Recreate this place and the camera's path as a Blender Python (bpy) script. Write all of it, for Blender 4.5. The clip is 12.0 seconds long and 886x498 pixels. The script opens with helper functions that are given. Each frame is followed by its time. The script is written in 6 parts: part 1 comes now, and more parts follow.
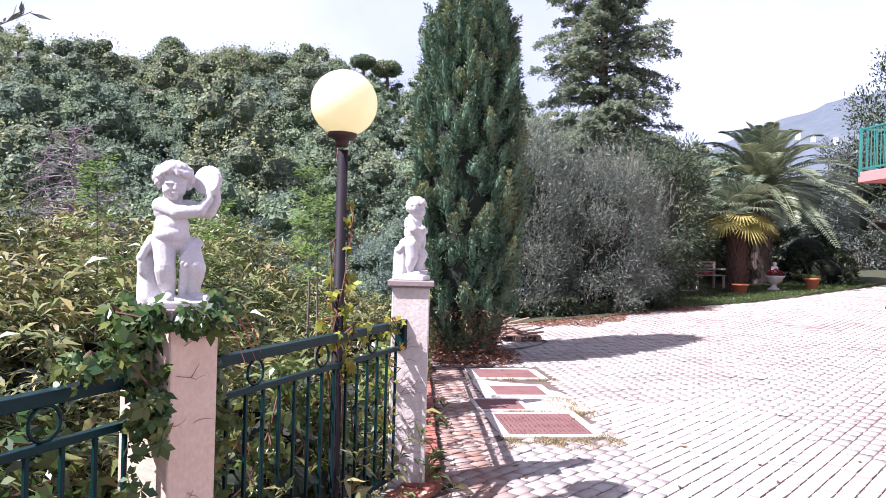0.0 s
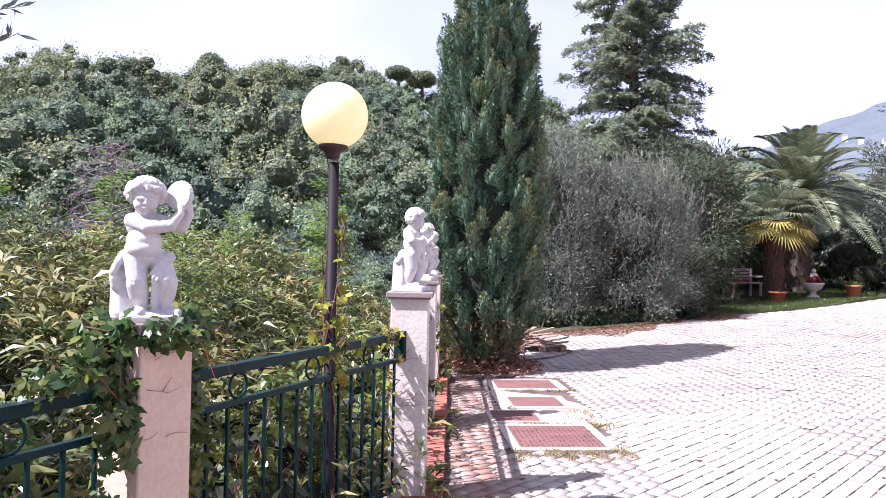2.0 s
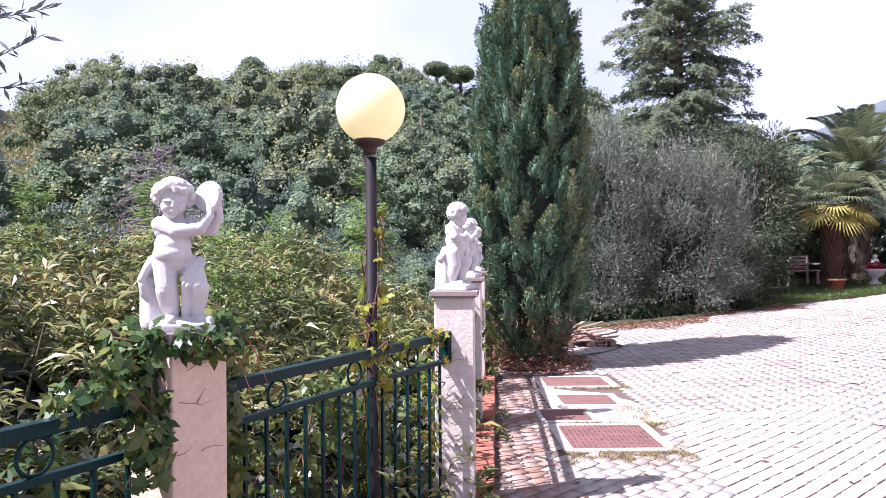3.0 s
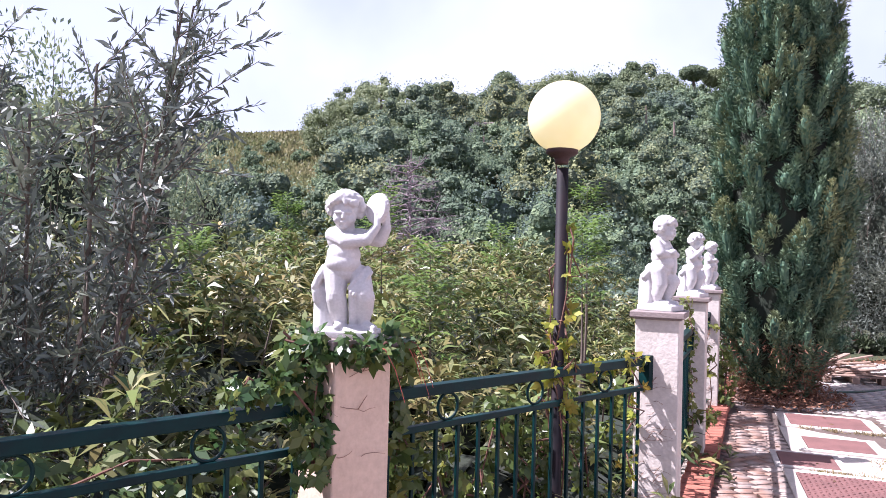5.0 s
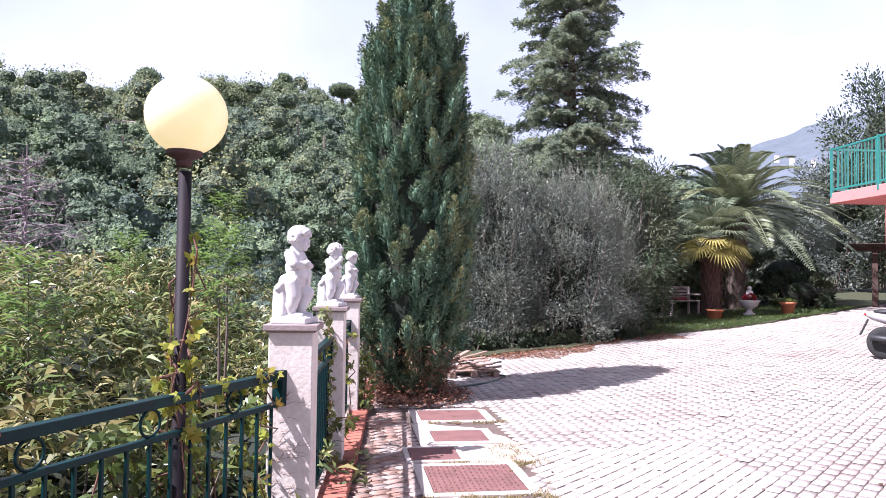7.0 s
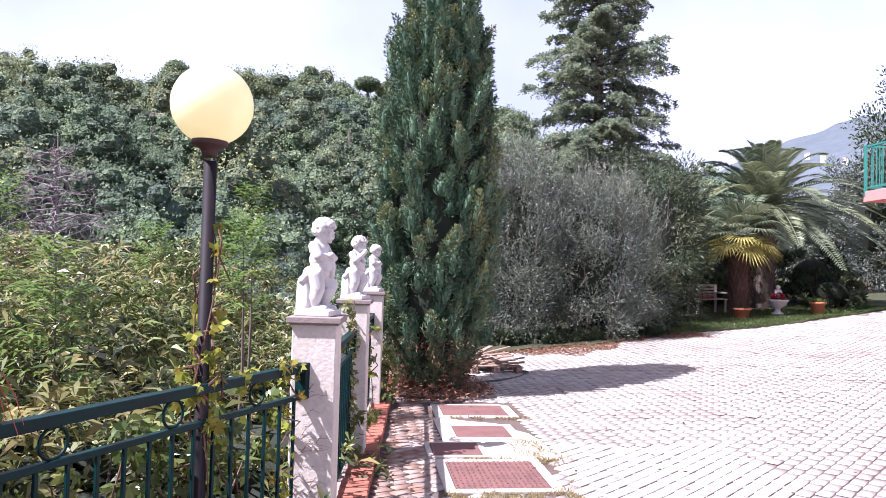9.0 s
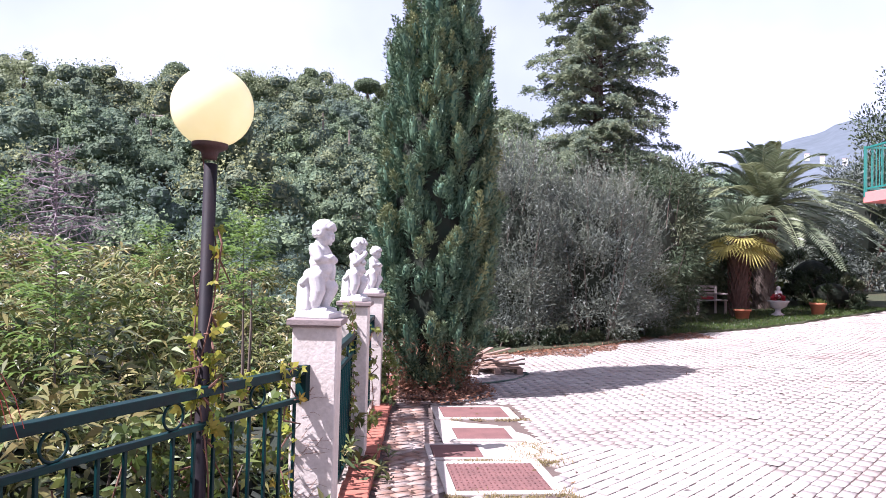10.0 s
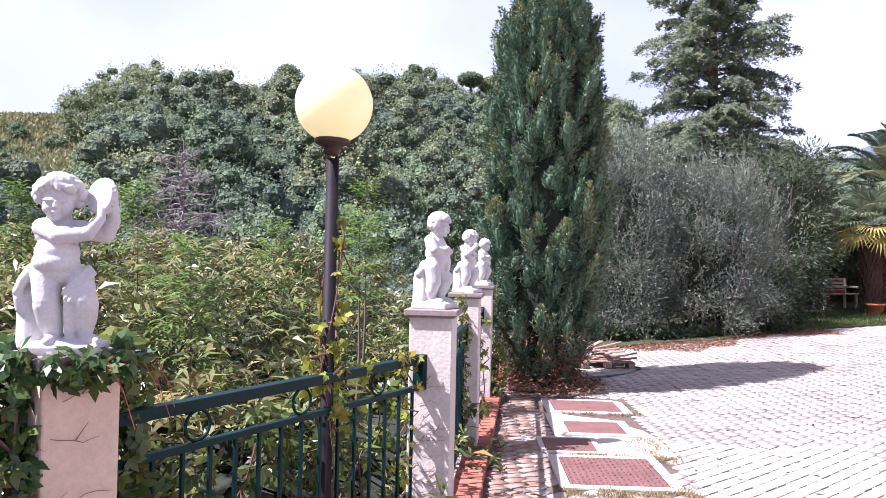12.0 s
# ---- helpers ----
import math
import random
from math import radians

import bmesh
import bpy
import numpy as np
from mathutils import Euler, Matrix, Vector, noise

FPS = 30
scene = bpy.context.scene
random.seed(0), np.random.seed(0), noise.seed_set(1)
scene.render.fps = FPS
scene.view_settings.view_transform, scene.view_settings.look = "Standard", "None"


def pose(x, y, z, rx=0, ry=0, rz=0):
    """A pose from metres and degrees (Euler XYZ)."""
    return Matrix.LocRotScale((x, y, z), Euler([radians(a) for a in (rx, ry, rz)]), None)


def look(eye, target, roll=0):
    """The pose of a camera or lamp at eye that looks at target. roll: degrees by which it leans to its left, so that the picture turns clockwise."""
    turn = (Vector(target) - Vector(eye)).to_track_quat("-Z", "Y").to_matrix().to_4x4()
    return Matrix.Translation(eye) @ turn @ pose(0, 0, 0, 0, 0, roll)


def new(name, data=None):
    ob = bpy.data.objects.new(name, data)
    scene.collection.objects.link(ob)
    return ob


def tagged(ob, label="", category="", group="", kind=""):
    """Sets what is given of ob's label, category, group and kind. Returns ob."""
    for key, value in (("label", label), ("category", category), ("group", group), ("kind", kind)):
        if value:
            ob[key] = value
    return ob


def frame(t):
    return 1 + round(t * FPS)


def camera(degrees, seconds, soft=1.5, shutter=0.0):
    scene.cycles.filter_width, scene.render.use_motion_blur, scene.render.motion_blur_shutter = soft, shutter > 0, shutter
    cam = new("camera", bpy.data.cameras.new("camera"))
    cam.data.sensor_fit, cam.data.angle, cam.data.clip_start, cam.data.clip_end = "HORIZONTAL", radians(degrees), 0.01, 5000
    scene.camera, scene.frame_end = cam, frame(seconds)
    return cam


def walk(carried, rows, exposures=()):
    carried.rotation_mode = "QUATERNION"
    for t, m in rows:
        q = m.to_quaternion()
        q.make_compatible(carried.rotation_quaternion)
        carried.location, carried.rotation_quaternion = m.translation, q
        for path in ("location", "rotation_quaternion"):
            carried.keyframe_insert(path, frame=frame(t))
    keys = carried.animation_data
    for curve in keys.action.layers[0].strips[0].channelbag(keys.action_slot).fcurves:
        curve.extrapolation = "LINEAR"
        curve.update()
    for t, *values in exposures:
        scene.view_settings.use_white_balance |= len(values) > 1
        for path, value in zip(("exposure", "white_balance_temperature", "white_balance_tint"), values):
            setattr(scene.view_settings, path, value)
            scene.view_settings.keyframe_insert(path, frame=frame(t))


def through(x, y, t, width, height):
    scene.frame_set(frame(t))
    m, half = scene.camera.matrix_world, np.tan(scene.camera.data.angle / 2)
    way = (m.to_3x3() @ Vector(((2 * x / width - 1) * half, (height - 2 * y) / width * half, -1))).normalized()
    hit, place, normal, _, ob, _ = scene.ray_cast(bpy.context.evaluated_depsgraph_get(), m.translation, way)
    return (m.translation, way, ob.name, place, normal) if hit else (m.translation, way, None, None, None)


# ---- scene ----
cam = camera(63.9, 12.0, 0.5)
PATH = [
    (0, (0.169, -4.684, 1.622), (0.249, -2.685, 1.62), 1.6),
    (0.5, (0.34, -4.686, 1.628), (0.297, -2.687, 1.642), 3.1),
    (1, (0.394, -4.681, 1.633), (0.353, -2.681, 1.638), 1.8),
    (1.5, (0.413, -4.693, 1.639), (0.39, -2.693, 1.676), 1.2),
    (2, (0.431, -4.655, 1.64), (0.403, -2.655, 1.661), 1.1),
    (2.5, (0.426, -4.599, 1.647), (0.399, -2.599, 1.669), 1.7),
    (2.7, (0.411, -4.541, 1.647), (0.344, -2.542, 1.65), 0.9),
    (4.3, (0.629, -4.258, 1.657), (0.186, -2.307, 1.693), 2.0),
    (4.5, (0.67, -4.252, 1.66), (0.167, -2.317, 1.665), 2.9),
    (5, (0.688, -4.258, 1.67), (-0.126, -2.431, 1.7), 1.5),
    (5.5, (0.774, -4.254, 1.679), (0.158, -2.352, 1.73), 1.7),
    (6, (0.817, -4.203, 1.682), (0.541, -2.223, 1.746), 1.1),
    (6.5, (0.811, -4.133, 1.693), (0.862, -2.135, 1.774), 1.4),
    (6.8, (0.775, -4.045, 1.68), (0.917, -2.055, 1.813), 0.8),
    (7, (0.766, -4.039, 1.686), (0.884, -2.044, 1.761), 0.7),
    (8.8, (0.749, -3.95, 1.686), (0.812, -1.952, 1.725), 1.8),
    (9, (0.756, -3.981, 1.684), (0.809, -1.982, 1.742), 1.5),
    (9.5, (0.749, -3.978, 1.692), (0.788, -1.98, 1.763), 1.5),
    (10, (0.754, -3.979, 1.687), (0.807, -1.981, 1.749), 1.4),
    (10.5, (0.748, -3.983, 1.689), (0.794, -1.985, 1.759), 1.5),
    (11, (0.73, -3.961, 1.692), (0.779, -1.963, 1.752), 1.7),
    (11.5, (0.707, -3.949, 1.69), (0.652, -1.95, 1.744), 1.7),
    (12, (0.695, -3.991, 1.674), (0.457, -2.006, 1.71), 1.2),
]
walk(cam, [(t, look(eye, target, roll)) for t, eye, target, roll in PATH], [(0, 1.45, 5720, 26), (12, 1.45, 5720, 26)])

# ---------------- light ----------------
SUN_TO = Vector((-0.71, -0.32, 1.0)).normalized()
sun = new("sun", bpy.data.lights.new("sun", "SUN"))
sun.data.energy, sun.data.angle, sun.data.color = 5.0, radians(0.55), (1.0, 0.95, 0.87)
sun.matrix_world = look(SUN_TO * 60, (0, 0, 0))
world = bpy.data.worlds.new("sky")
scene.world = world
world.use_nodes = True
wn, wl = world.node_tree.nodes, world.node_tree.links
wn.clear()
w_out, w_bg, w_mix = wn.new("ShaderNodeOutputWorld"), wn.new("ShaderNodeBackground"), wn.new("ShaderNodeMix")
w_sky, w_tc, w_noise, w_ramp = wn.new("ShaderNodeTexSky"), wn.new("ShaderNodeTexCoord"), wn.new("ShaderNodeTexNoise"), wn.new("ShaderNodeMapRange")
w_sky.sky_type, w_sky.sun_disc = "NISHITA", False
w_sky.sun_elevation = math.asin(SUN_TO.z)
w_sky.sun_rotation = math.atan2(SUN_TO.x, SUN_TO.y)
w_sky.dust_density = 3.0
w_noise.inputs["Scale"].default_value, w_noise.inputs["Detail"].default_value = 2.2, 5.0
w_ramp.inputs["From Min"].default_value, w_ramp.inputs["From Max"].default_value = 0.3, 0.62
w_ramp.inputs["To Min"].default_value, w_ramp.inputs["To Max"].default_value = 0.55, 1.0
w_mix.data_type = "RGBA"
w_mix.inputs["B"].default_value = (8.6, 9.0, 10.7, 1)      # thin bright cloud, thickest in the haze at the horizon
w_bg.inputs["Strength"].default_value = 0.049
wl.new(w_tc.outputs["Generated"], w_noise.inputs["Vector"])
wl.new(w_noise.outputs["Fac"], w_ramp.inputs["Value"])
w_xyz, w_up, w_mul = wn.new("ShaderNodeSeparateXYZ"), wn.new("ShaderNodeMapRange"), wn.new("ShaderNodeMath")
w_up.inputs["From Min"].default_value, w_up.inputs["From Max"].default_value = 0.25, 0.95
w_up.inputs["To Min"].default_value, w_up.inputs["To Max"].default_value = 1.0, 0.08
w_mul.operation = "MULTIPLY"
wl.new(w_tc.outputs["Generated"], w_xyz.inputs["Vector"])
wl.new(w_xyz.outputs["Z"], w_up.inputs["Value"])
wl.new(w_ramp.outputs["Result"], w_mul.inputs[0])
wl.new(w_up.outputs["Result"], w_mul.inputs[1])
wl.new(w_mul.outputs["Value"], w_mix.inputs["Factor"])
wl.new(w_sky.outputs["Color"], w_mix.inputs["A"])
wl.new(w_mix.outputs["Result"], w_bg.inputs["Color"])
wl.new(w_bg.outputs["Background"], w_out.inputs["Surface"])

# ---------------- plan ----------------
R = np.random.default_rng(7)
P2 = Vector((0.153, 0.153, 0))          # pillar where the fence bends
P1 = Vector((-0.764, -1.894, 0))
STEP = (P2 - P1).length
DIR1 = (P2 - P1).normalized()
P0 = P1 - DIR1 * STEP
PM = P0 - DIR1 * STEP
P3 = P2 + Vector((0, 2.24, 0))
P4 = P3 + Vector((0, 2.24, 0))
P5 = P4 + Vector((0, 2.24, 0))
P6 = P5 + Vector((0, 2.24, 0))
CAP_TOP = 1.40


def softplus(u):
    return np.logaddexp(0, 2.0 * np.asarray(u, dtype=float)) / 2.0


def yard(x, y):
    """Height of the paved yard, which climbs gently away from the fence."""
    return 0.05 * softplus(np.asarray(x) - 2.5) + 0.02 * softplus(np.asarray(y) - 4)


def fence_side(x, y):
    """Metres on the yard's side of the fence line (negative: over the slope)."""
    x, y = np.asarray(x, dtype=float), np.asarray(y, dtype=float)
    bend = (x - P2.x) * DIR1.y - (y - P2.y) * DIR1.x
    return np.where(y > P2.y, x - P2.x, bend)


# ---------------- material helpers ----------------
def nodes(name):
    m = bpy.data.materials.new(name)
    m.use_nodes = True
    return m, m.node_tree.nodes, m.node_tree.links, m.node_tree.nodes["Principled BSDF"]


def mix_rgb(nt, fac, a, b):
    n = nt.nodes.new("ShaderNodeMix")
    n.data_type = "RGBA"
    for key, v in (("Factor", fac), ("A", a), ("B", b)):
        if isinstance(v, bpy.types.NodeSocket):
            nt.links.new(v, n.inputs[key])
        elif key == "Factor":
            n.inputs[key].default_value = v
        else:
            n.inputs[key].default_value = (*v, 1)
    return n.outputs["Result"]


def noise_fac(nt, scale, detail=4.0, lo=0.35, hi=0.65, stretch=(1, 1, 1)):
    tc, mp = nt.nodes.new("ShaderNodeTexCoord"), nt.nodes.new("ShaderNodeMapping")
    nz, mr = nt.nodes.new("ShaderNodeTexNoise"), nt.nodes.new("ShaderNodeMapRange")
    mp.inputs["Scale"].default_value = stretch
    nz.inputs["Scale"].default_value, nz.inputs["Detail"].default_value = scale, detail
    mr.inputs["From Min"].default_value, mr.inputs["From Max"].default_value = lo, hi
    nt.links.new(tc.outputs["Object"], mp.inputs["Vector"])
    nt.links.new(mp.outputs["Vector"], nz.inputs["Vector"])
    nt.links.new(nz.outputs["Fac"], mr.inputs["Value"])
    return mr.outputs["Result"]


def bump(nt, bsdf, height, strength=0.3, distance=0.01):
    b = nt.nodes.new("ShaderNodeBump")
    b.inputs["Strength"].default_value, b.inputs["Distance"].default_value = strength, distance
    nt.links.new(height, b.inputs["Height"])
    nt.links.new(b.outputs["Normal"], bsdf.inputs["Normal"])


def surface(name, base, dark, rough=0.7, coarse=3.0, fine=60.0, amount=0.5, fine_amount=0.25, bumps=0.3, depth=0.004, metal=0.0,
            stretch=(1, 1, 1), per_object=0.0):
    """A weathered surface: base colour, large stains towards dark, fine grain and relief."""
    m, n, l, bsdf = nodes(name)
    nt = m.node_tree
    big, small = noise_fac(nt, coarse, 5, 0.4, 0.75, stretch), noise_fac(nt, fine, 3, 0.3, 0.7, stretch)
    mul = n.new("ShaderNodeMath"); mul.operation = "MULTIPLY"; mul.inputs[1].default_value = amount
    l.new(big, mul.inputs[0])
    col = mix_rgb(nt, mul.outputs[0], base, dark)
    mul2 = n.new("ShaderNodeMath"); mul2.operation = "MULTIPLY"; mul2.inputs[1].default_value = fine_amount
    l.new(small, mul2.inputs[0])
    col = mix_rgb(nt, mul2.outputs[0], col, tuple(0.6 * c for c in dark))
    if per_object:
        oi, hs = n.new("ShaderNodeObjectInfo"), n.new("ShaderNodeHueSaturation")
        mr = n.new("ShaderNodeMapRange")
        mr.inputs["To Min"].default_value, mr.inputs["To Max"].default_value = 1 - per_object, 1 + per_object
        l.new(oi.outputs["Random"], mr.inputs["Value"])
        l.new(mr.outputs["Result"], hs.inputs["Value"])
        l.new(col, hs.inputs["Color"])
        col = hs.outputs["Color"]
    l.new(col, bsdf.inputs["Base Color"])
    bsdf.inputs["Roughness"].default_value, bsdf.inputs["Metallic"].default_value = rough, metal
    bump(nt, bsdf, small, bumps, depth)
    return m


def leaf_material(name, a, b, c, through=0.3, rough=0.45, gloss=0.35):
    """Leaves: colour varies leaf by leaf from a to b, and plant by plant towards c (attribute 'tint')."""
    m, n, l, bsdf = nodes(name)
    nt = m.node_tree
    geo, att = n.new("ShaderNodeNewGeometry"), n.new("ShaderNodeAttribute")
    att.attribute_name = "tint"
    col = mix_rgb(nt, geo.outputs["Random Per Island"], a, b)
    col = mix_rgb(nt, att.outputs["Fac"], col, c)
    l.new(col, bsdf.inputs["Base Color"])
    bsdf.inputs["Roughness"].default_value = rough
    bsdf.inputs["Specular IOR Level"].default_value = gloss * 0.8
    tr, mx = n.new("ShaderNodeBsdfTranslucent"), n.new("ShaderNodeMixShader")
    mx.inputs["Fac"].default_value = through
    l.new(col, tr.inputs["Color"])
    l.new(bsdf.outputs["BSDF"], mx.inputs[1])
    l.new(tr.outputs["BSDF"], mx.inputs[2])
    l.new(mx.outputs["Shader"], n["Material Output"].inputs["Surface"])
    return m


# ---------------- materials ----------------
M = {}
M["plaster"] = surface("painted_plaster", (0.63, 0.565, 0.51), (0.40, 0.33, 0.275), 0.85, 3.5, 45, 0.6, 0.25, 0.35, 0.004)
# peach tint carries the yard's warm bounce onto the pillars' shaded face
M["peach"] = surface("bounce_tinted_plaster", (0.66, 0.50, 0.385), (0.46, 0.33, 0.25), 0.85, 3.0, 45, 0.55, 0.25, 0.35, 0.004)
M["cap"] = surface("cap_stone", (0.27, 0.215, 0.20), (0.17, 0.13, 0.12), 0.8, 6, 80)
M["statue"] = surface("cast_stone", (0.60, 0.57, 0.56), (0.36, 0.34, 0.34), 0.75, 9, 120, 0.5, 0.2, 0.25, 0.002)
M["iron"] = surface("green_painted_iron", (0.002, 0.026, 0.026), (0.005, 0.010, 0.014), 0.42, 7, 90, 0.8, 0.2, 0.15, 0.001)
M["pole"] = surface("black_painted_pole", (0.011, 0.010, 0.013), (0.028, 0.016, 0.018), 0.62, 12, 90, 0.6, 0.3, 0.2, 0.001)
M["pole"].node_tree.nodes["Principled BSDF"].inputs["Specular IOR Level"].default_value = 0.15
M["iron"].node_tree.nodes["Principled BSDF"].inputs["Specular IOR Level"].default_value = 0.14
M["rust"] = surface("rusty_collar", (0.055, 0.022, 0.018), (0.028, 0.012, 0.012), 0.7, 20, 90)
M["brick"] = surface("kerb_brick", (0.38, 0.125, 0.080), (0.20, 0.075, 0.055), 0.85, 12, 120, 0.6, 0.3, 0.4, 0.003, per_object=0.2)
M["mortar"] = surface("joint_sand", (0.12, 0.085, 0.07), (0.06, 0.045, 0.038), 0.95, 5, 80)
M["concrete"] = surface("pale_concrete", (0.52, 0.46, 0.41), (0.33, 0.28, 0.25), 0.9, 4, 70, 0.6, 0.3)
M["wall"] = surface("retaining_wall", (0.34, 0.29, 0.25), (0.18, 0.15, 0.13), 0.9, 2, 40)
M["bark"] = surface("grey_bark", (0.16, 0.12, 0.095), (0.06, 0.045, 0.038), 0.95, 8, 40, 0.8, 0.5, 0.8, 0.02, stretch=(1, 1, 0.3))
M["twig"] = surface("grey_twig", (0.15, 0.115, 0.09), (0.065, 0.05, 0.04), 0.9, 20, 80)
M["soil"] = surface("undergrowth_ground", (0.055, 0.070, 0.034), (0.12, 0.10, 0.06), 1.0, 0.12, 3, 0.8, 0.5, 0.8, 0.1)
M["wood"] = surface("weathered_wood", (0.36, 0.25, 0.19), (0.17, 0.11, 0.085), 0.85, 5, 60, 0.7, 0.4, 0.4, 0.003, stretch=(1, 6, 6))
M["terracotta"] = surface("terracotta", (0.50, 0.17, 0.085), (0.32, 0.12, 0.07), 0.8, 8, 80)
M["leaf_shrub"] = leaf_material("shrub_leaf", (0.020, 0.044, 0.012), (0.165, 0.205, 0.060), (0.36, 0.27, 0.11), 0.16, 0.40, 0.5)
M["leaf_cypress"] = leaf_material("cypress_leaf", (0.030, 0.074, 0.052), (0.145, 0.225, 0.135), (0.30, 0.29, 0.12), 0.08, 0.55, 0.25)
M["leaf_cedar"] = leaf_material("cedar_needle", (0.125, 0.180, 0.150), (0.28, 0.335, 0.25), (0.33, 0.35, 0.20), 0.38, 0.55, 0.3)
M["leaf_olive"] = leaf_material("olive_leaf", (0.050, 0.064, 0.055), (0.168, 0.192, 0.165), (0.19, 0.21, 0.15), 0.16, 0.42, 0.45)
# woods' leaf colours lifted paler and bluer to stand in for distance haze
M["leaf_wood_a"] = leaf_material("oak_leaf", (0.120, 0.185, 0.110), (0.340, 0.410, 0.215), (0.125, 0.170, 0.145), 0.36, 0.6, 0.25)
M["leaf_wood_b"] = leaf_material("pine_needle", (0.090, 0.140, 0.105), (0.230, 0.285, 0.170), (0.33, 0.34, 0.16), 0.32, 0.6, 0.25)
M["leaf_ivy"] = leaf_material("ivy_leaf", (0.018, 0.055, 0.016), (0.065, 0.12, 0.030), (0.24, 0.22, 0.04), 0.3, 0.35, 0.5)
M["leaf_yellow"] = leaf_material("yellow_vine_leaf", (0.36, 0.35, 0.05), (0.16, 0.24, 0.035), (0.35, 0.10, 0.03), 0.45)
M["leaf_palm"] = leaf_material("palm_leaf", (0.085, 0.125, 0.080), (0.175, 0.215, 0.145), (0.40, 0.35, 0.10), 0.25, 0.4, 0.6)
# near-black core colour: shade deep inside the crowns, put into the material
M["leaf_shade_core"] = surface("inner_shade_core", (0.020, 0.030, 0.018), (0.036, 0.030, 0.020), 1.0, 5, 40)
M["litter"] = leaf_material("dry_litter", (0.22, 0.10, 0.06), (0.32, 0.17, 0.10), (0.12, 0.06, 0.04), 0.2)
M["grass"] = leaf_material("grass_blade", (0.13, 0.13, 0.045), (0.24, 0.20, 0.08), (0.36, 0.27, 0.14), 0.3)
M["hill_grass"] = leaf_material("hill_grass", (0.14, 0.165, 0.07), (0.27, 0.26, 0.13), (0.34, 0.29, 0.16), 0.3)
M["dark_leaf"] = leaf_material("hedge_leaf", (0.030, 0.050, 0.028), (0.065, 0.090, 0.048), (0.10, 0.11, 0.06), 0.15, 0.55, 0.25)


def mass_material(name, dark, light, other, scale):
    """Close-packed foliage seen from afar: mottled leaf masses with deep relief; 'tint' shifts tree by tree."""
    m, n, l, bsdf = nodes(name)
    nt = m.node_tree
    fine, mid = noise_fac(nt, scale, 5, 0.38, 0.66), noise_fac(nt, scale * 0.3, 4, 0.35, 0.7)
    att = n.new("ShaderNodeAttribute")
    att.attribute_name = "tint"
    col = mix_rgb(nt, fine, dark, light)
    col = mix_rgb(nt, att.outputs["Fac"], col, mix_rgb(nt, fine, dark, other))
    l.new(col, bsdf.inputs["Base Color"])
    bsdf.inputs["Roughness"].default_value = 0.8
    bsdf.inputs["Specular IOR Level"].default_value = 0.2
    add = n.new("ShaderNodeMath")
    l.new(fine, add.inputs[0])
    l.new(mid, add.inputs[1])
    bump(nt, bsdf, add.outputs[0], 0.9, 0.35)
    return m


# mass colours raised with the leaves, carrying the same painted haze
M["leaf_wood_a_mass"] = mass_material("broadleaf_mass", (0.100, 0.148, 0.092), (0.235, 0.300, 0.155), (0.120, 0.155, 0.130), 3.6)
M["leaf_wood_b_mass"] = mass_material("pine_mass", (0.075, 0.112, 0.080), (0.185, 0.230, 0.135), (0.24, 0.25, 0.13), 4.0)


# ---------------- mesh helpers ----------------
def put(name, bm, mat, parent=None, label="", category="", group="", kind="", smooth=False):
    me = bpy.data.meshes.new(name)
    if smooth:
        for f in bm.faces:
            f.smooth = True
    bm.to_mesh(me)
    bm.free()
    me.materials.append(mat)
    ob = new(name, me)
    ob.parent = parent
    return tagged(ob, label, category, group, kind)


def part(name, bm, material, parent, label="", smooth=False):
    return put(name, bm, material, parent, label, smooth=smooth)


def thing(name, m, label, category, group=""):
    e = new(name)
    e.empty_display_size = 0.1
    e.matrix_world = m
    return tagged(e, label, category, group)


def box(bm, size, m=Matrix(), bevel=0.0, seg=1):
    made = bmesh.ops.create_cube(bm, size=1, matrix=m @ Matrix.Diagonal((*size, 1)))["verts"]
    if bevel:
        edges = list({e for v in made for e in v.link_edges})
        bmesh.ops.bevel(bm, geom=edges, offset=bevel, segments=seg, affect="EDGES", profile=0.5)
    return made


def ball(bm, c, r, m=Matrix(), u=16, v=10):
    """An ellipsoid, built ring by ring."""
    r = (r, r, r) if not isinstance(r, tuple) else r
    k = Matrix.Translation(c) @ m @ Matrix.Diagonal((*r, 1))
    top, low = bm.verts.new(k @ Vector((0, 0, 1))), bm.verts.new(k @ Vector((0, 0, -1)))
    rings = []
    for j in range(1, v):
        z, q = math.cos(math.pi * j / v), math.sin(math.pi * j / v)
        rings.append([bm.verts.new(k @ Vector((q * math.cos(2 * math.pi * i / u), q * math.sin(2 * math.pi * i / u), z))) for i in range(u)])
    for i in range(u):
        n = (i + 1) % u
        bm.faces.new((top, rings[0][i], rings[0][n]))
        bm.faces.new((low, rings[-1][n], rings[-1][i]))
        for a, b in zip(rings, rings[1:]):
            bm.faces.new((a[i], b[i], b[n], a[n]))


def rod(bm, a, b, ra, rb=None, seg=10, caps=True):
    a, b = Vector(a), Vector(b)
    rb = ra if rb is None else rb
    d = b - a
    m = Matrix.Translation((a + b) / 2) @ d.to_track_quat("Z", "Y").to_matrix().to_4x4()
    return bmesh.ops.create_cone(bm, cap_ends=caps, segments=seg, radius1=ra, radius2=rb, depth=d.length, matrix=m)["verts"]


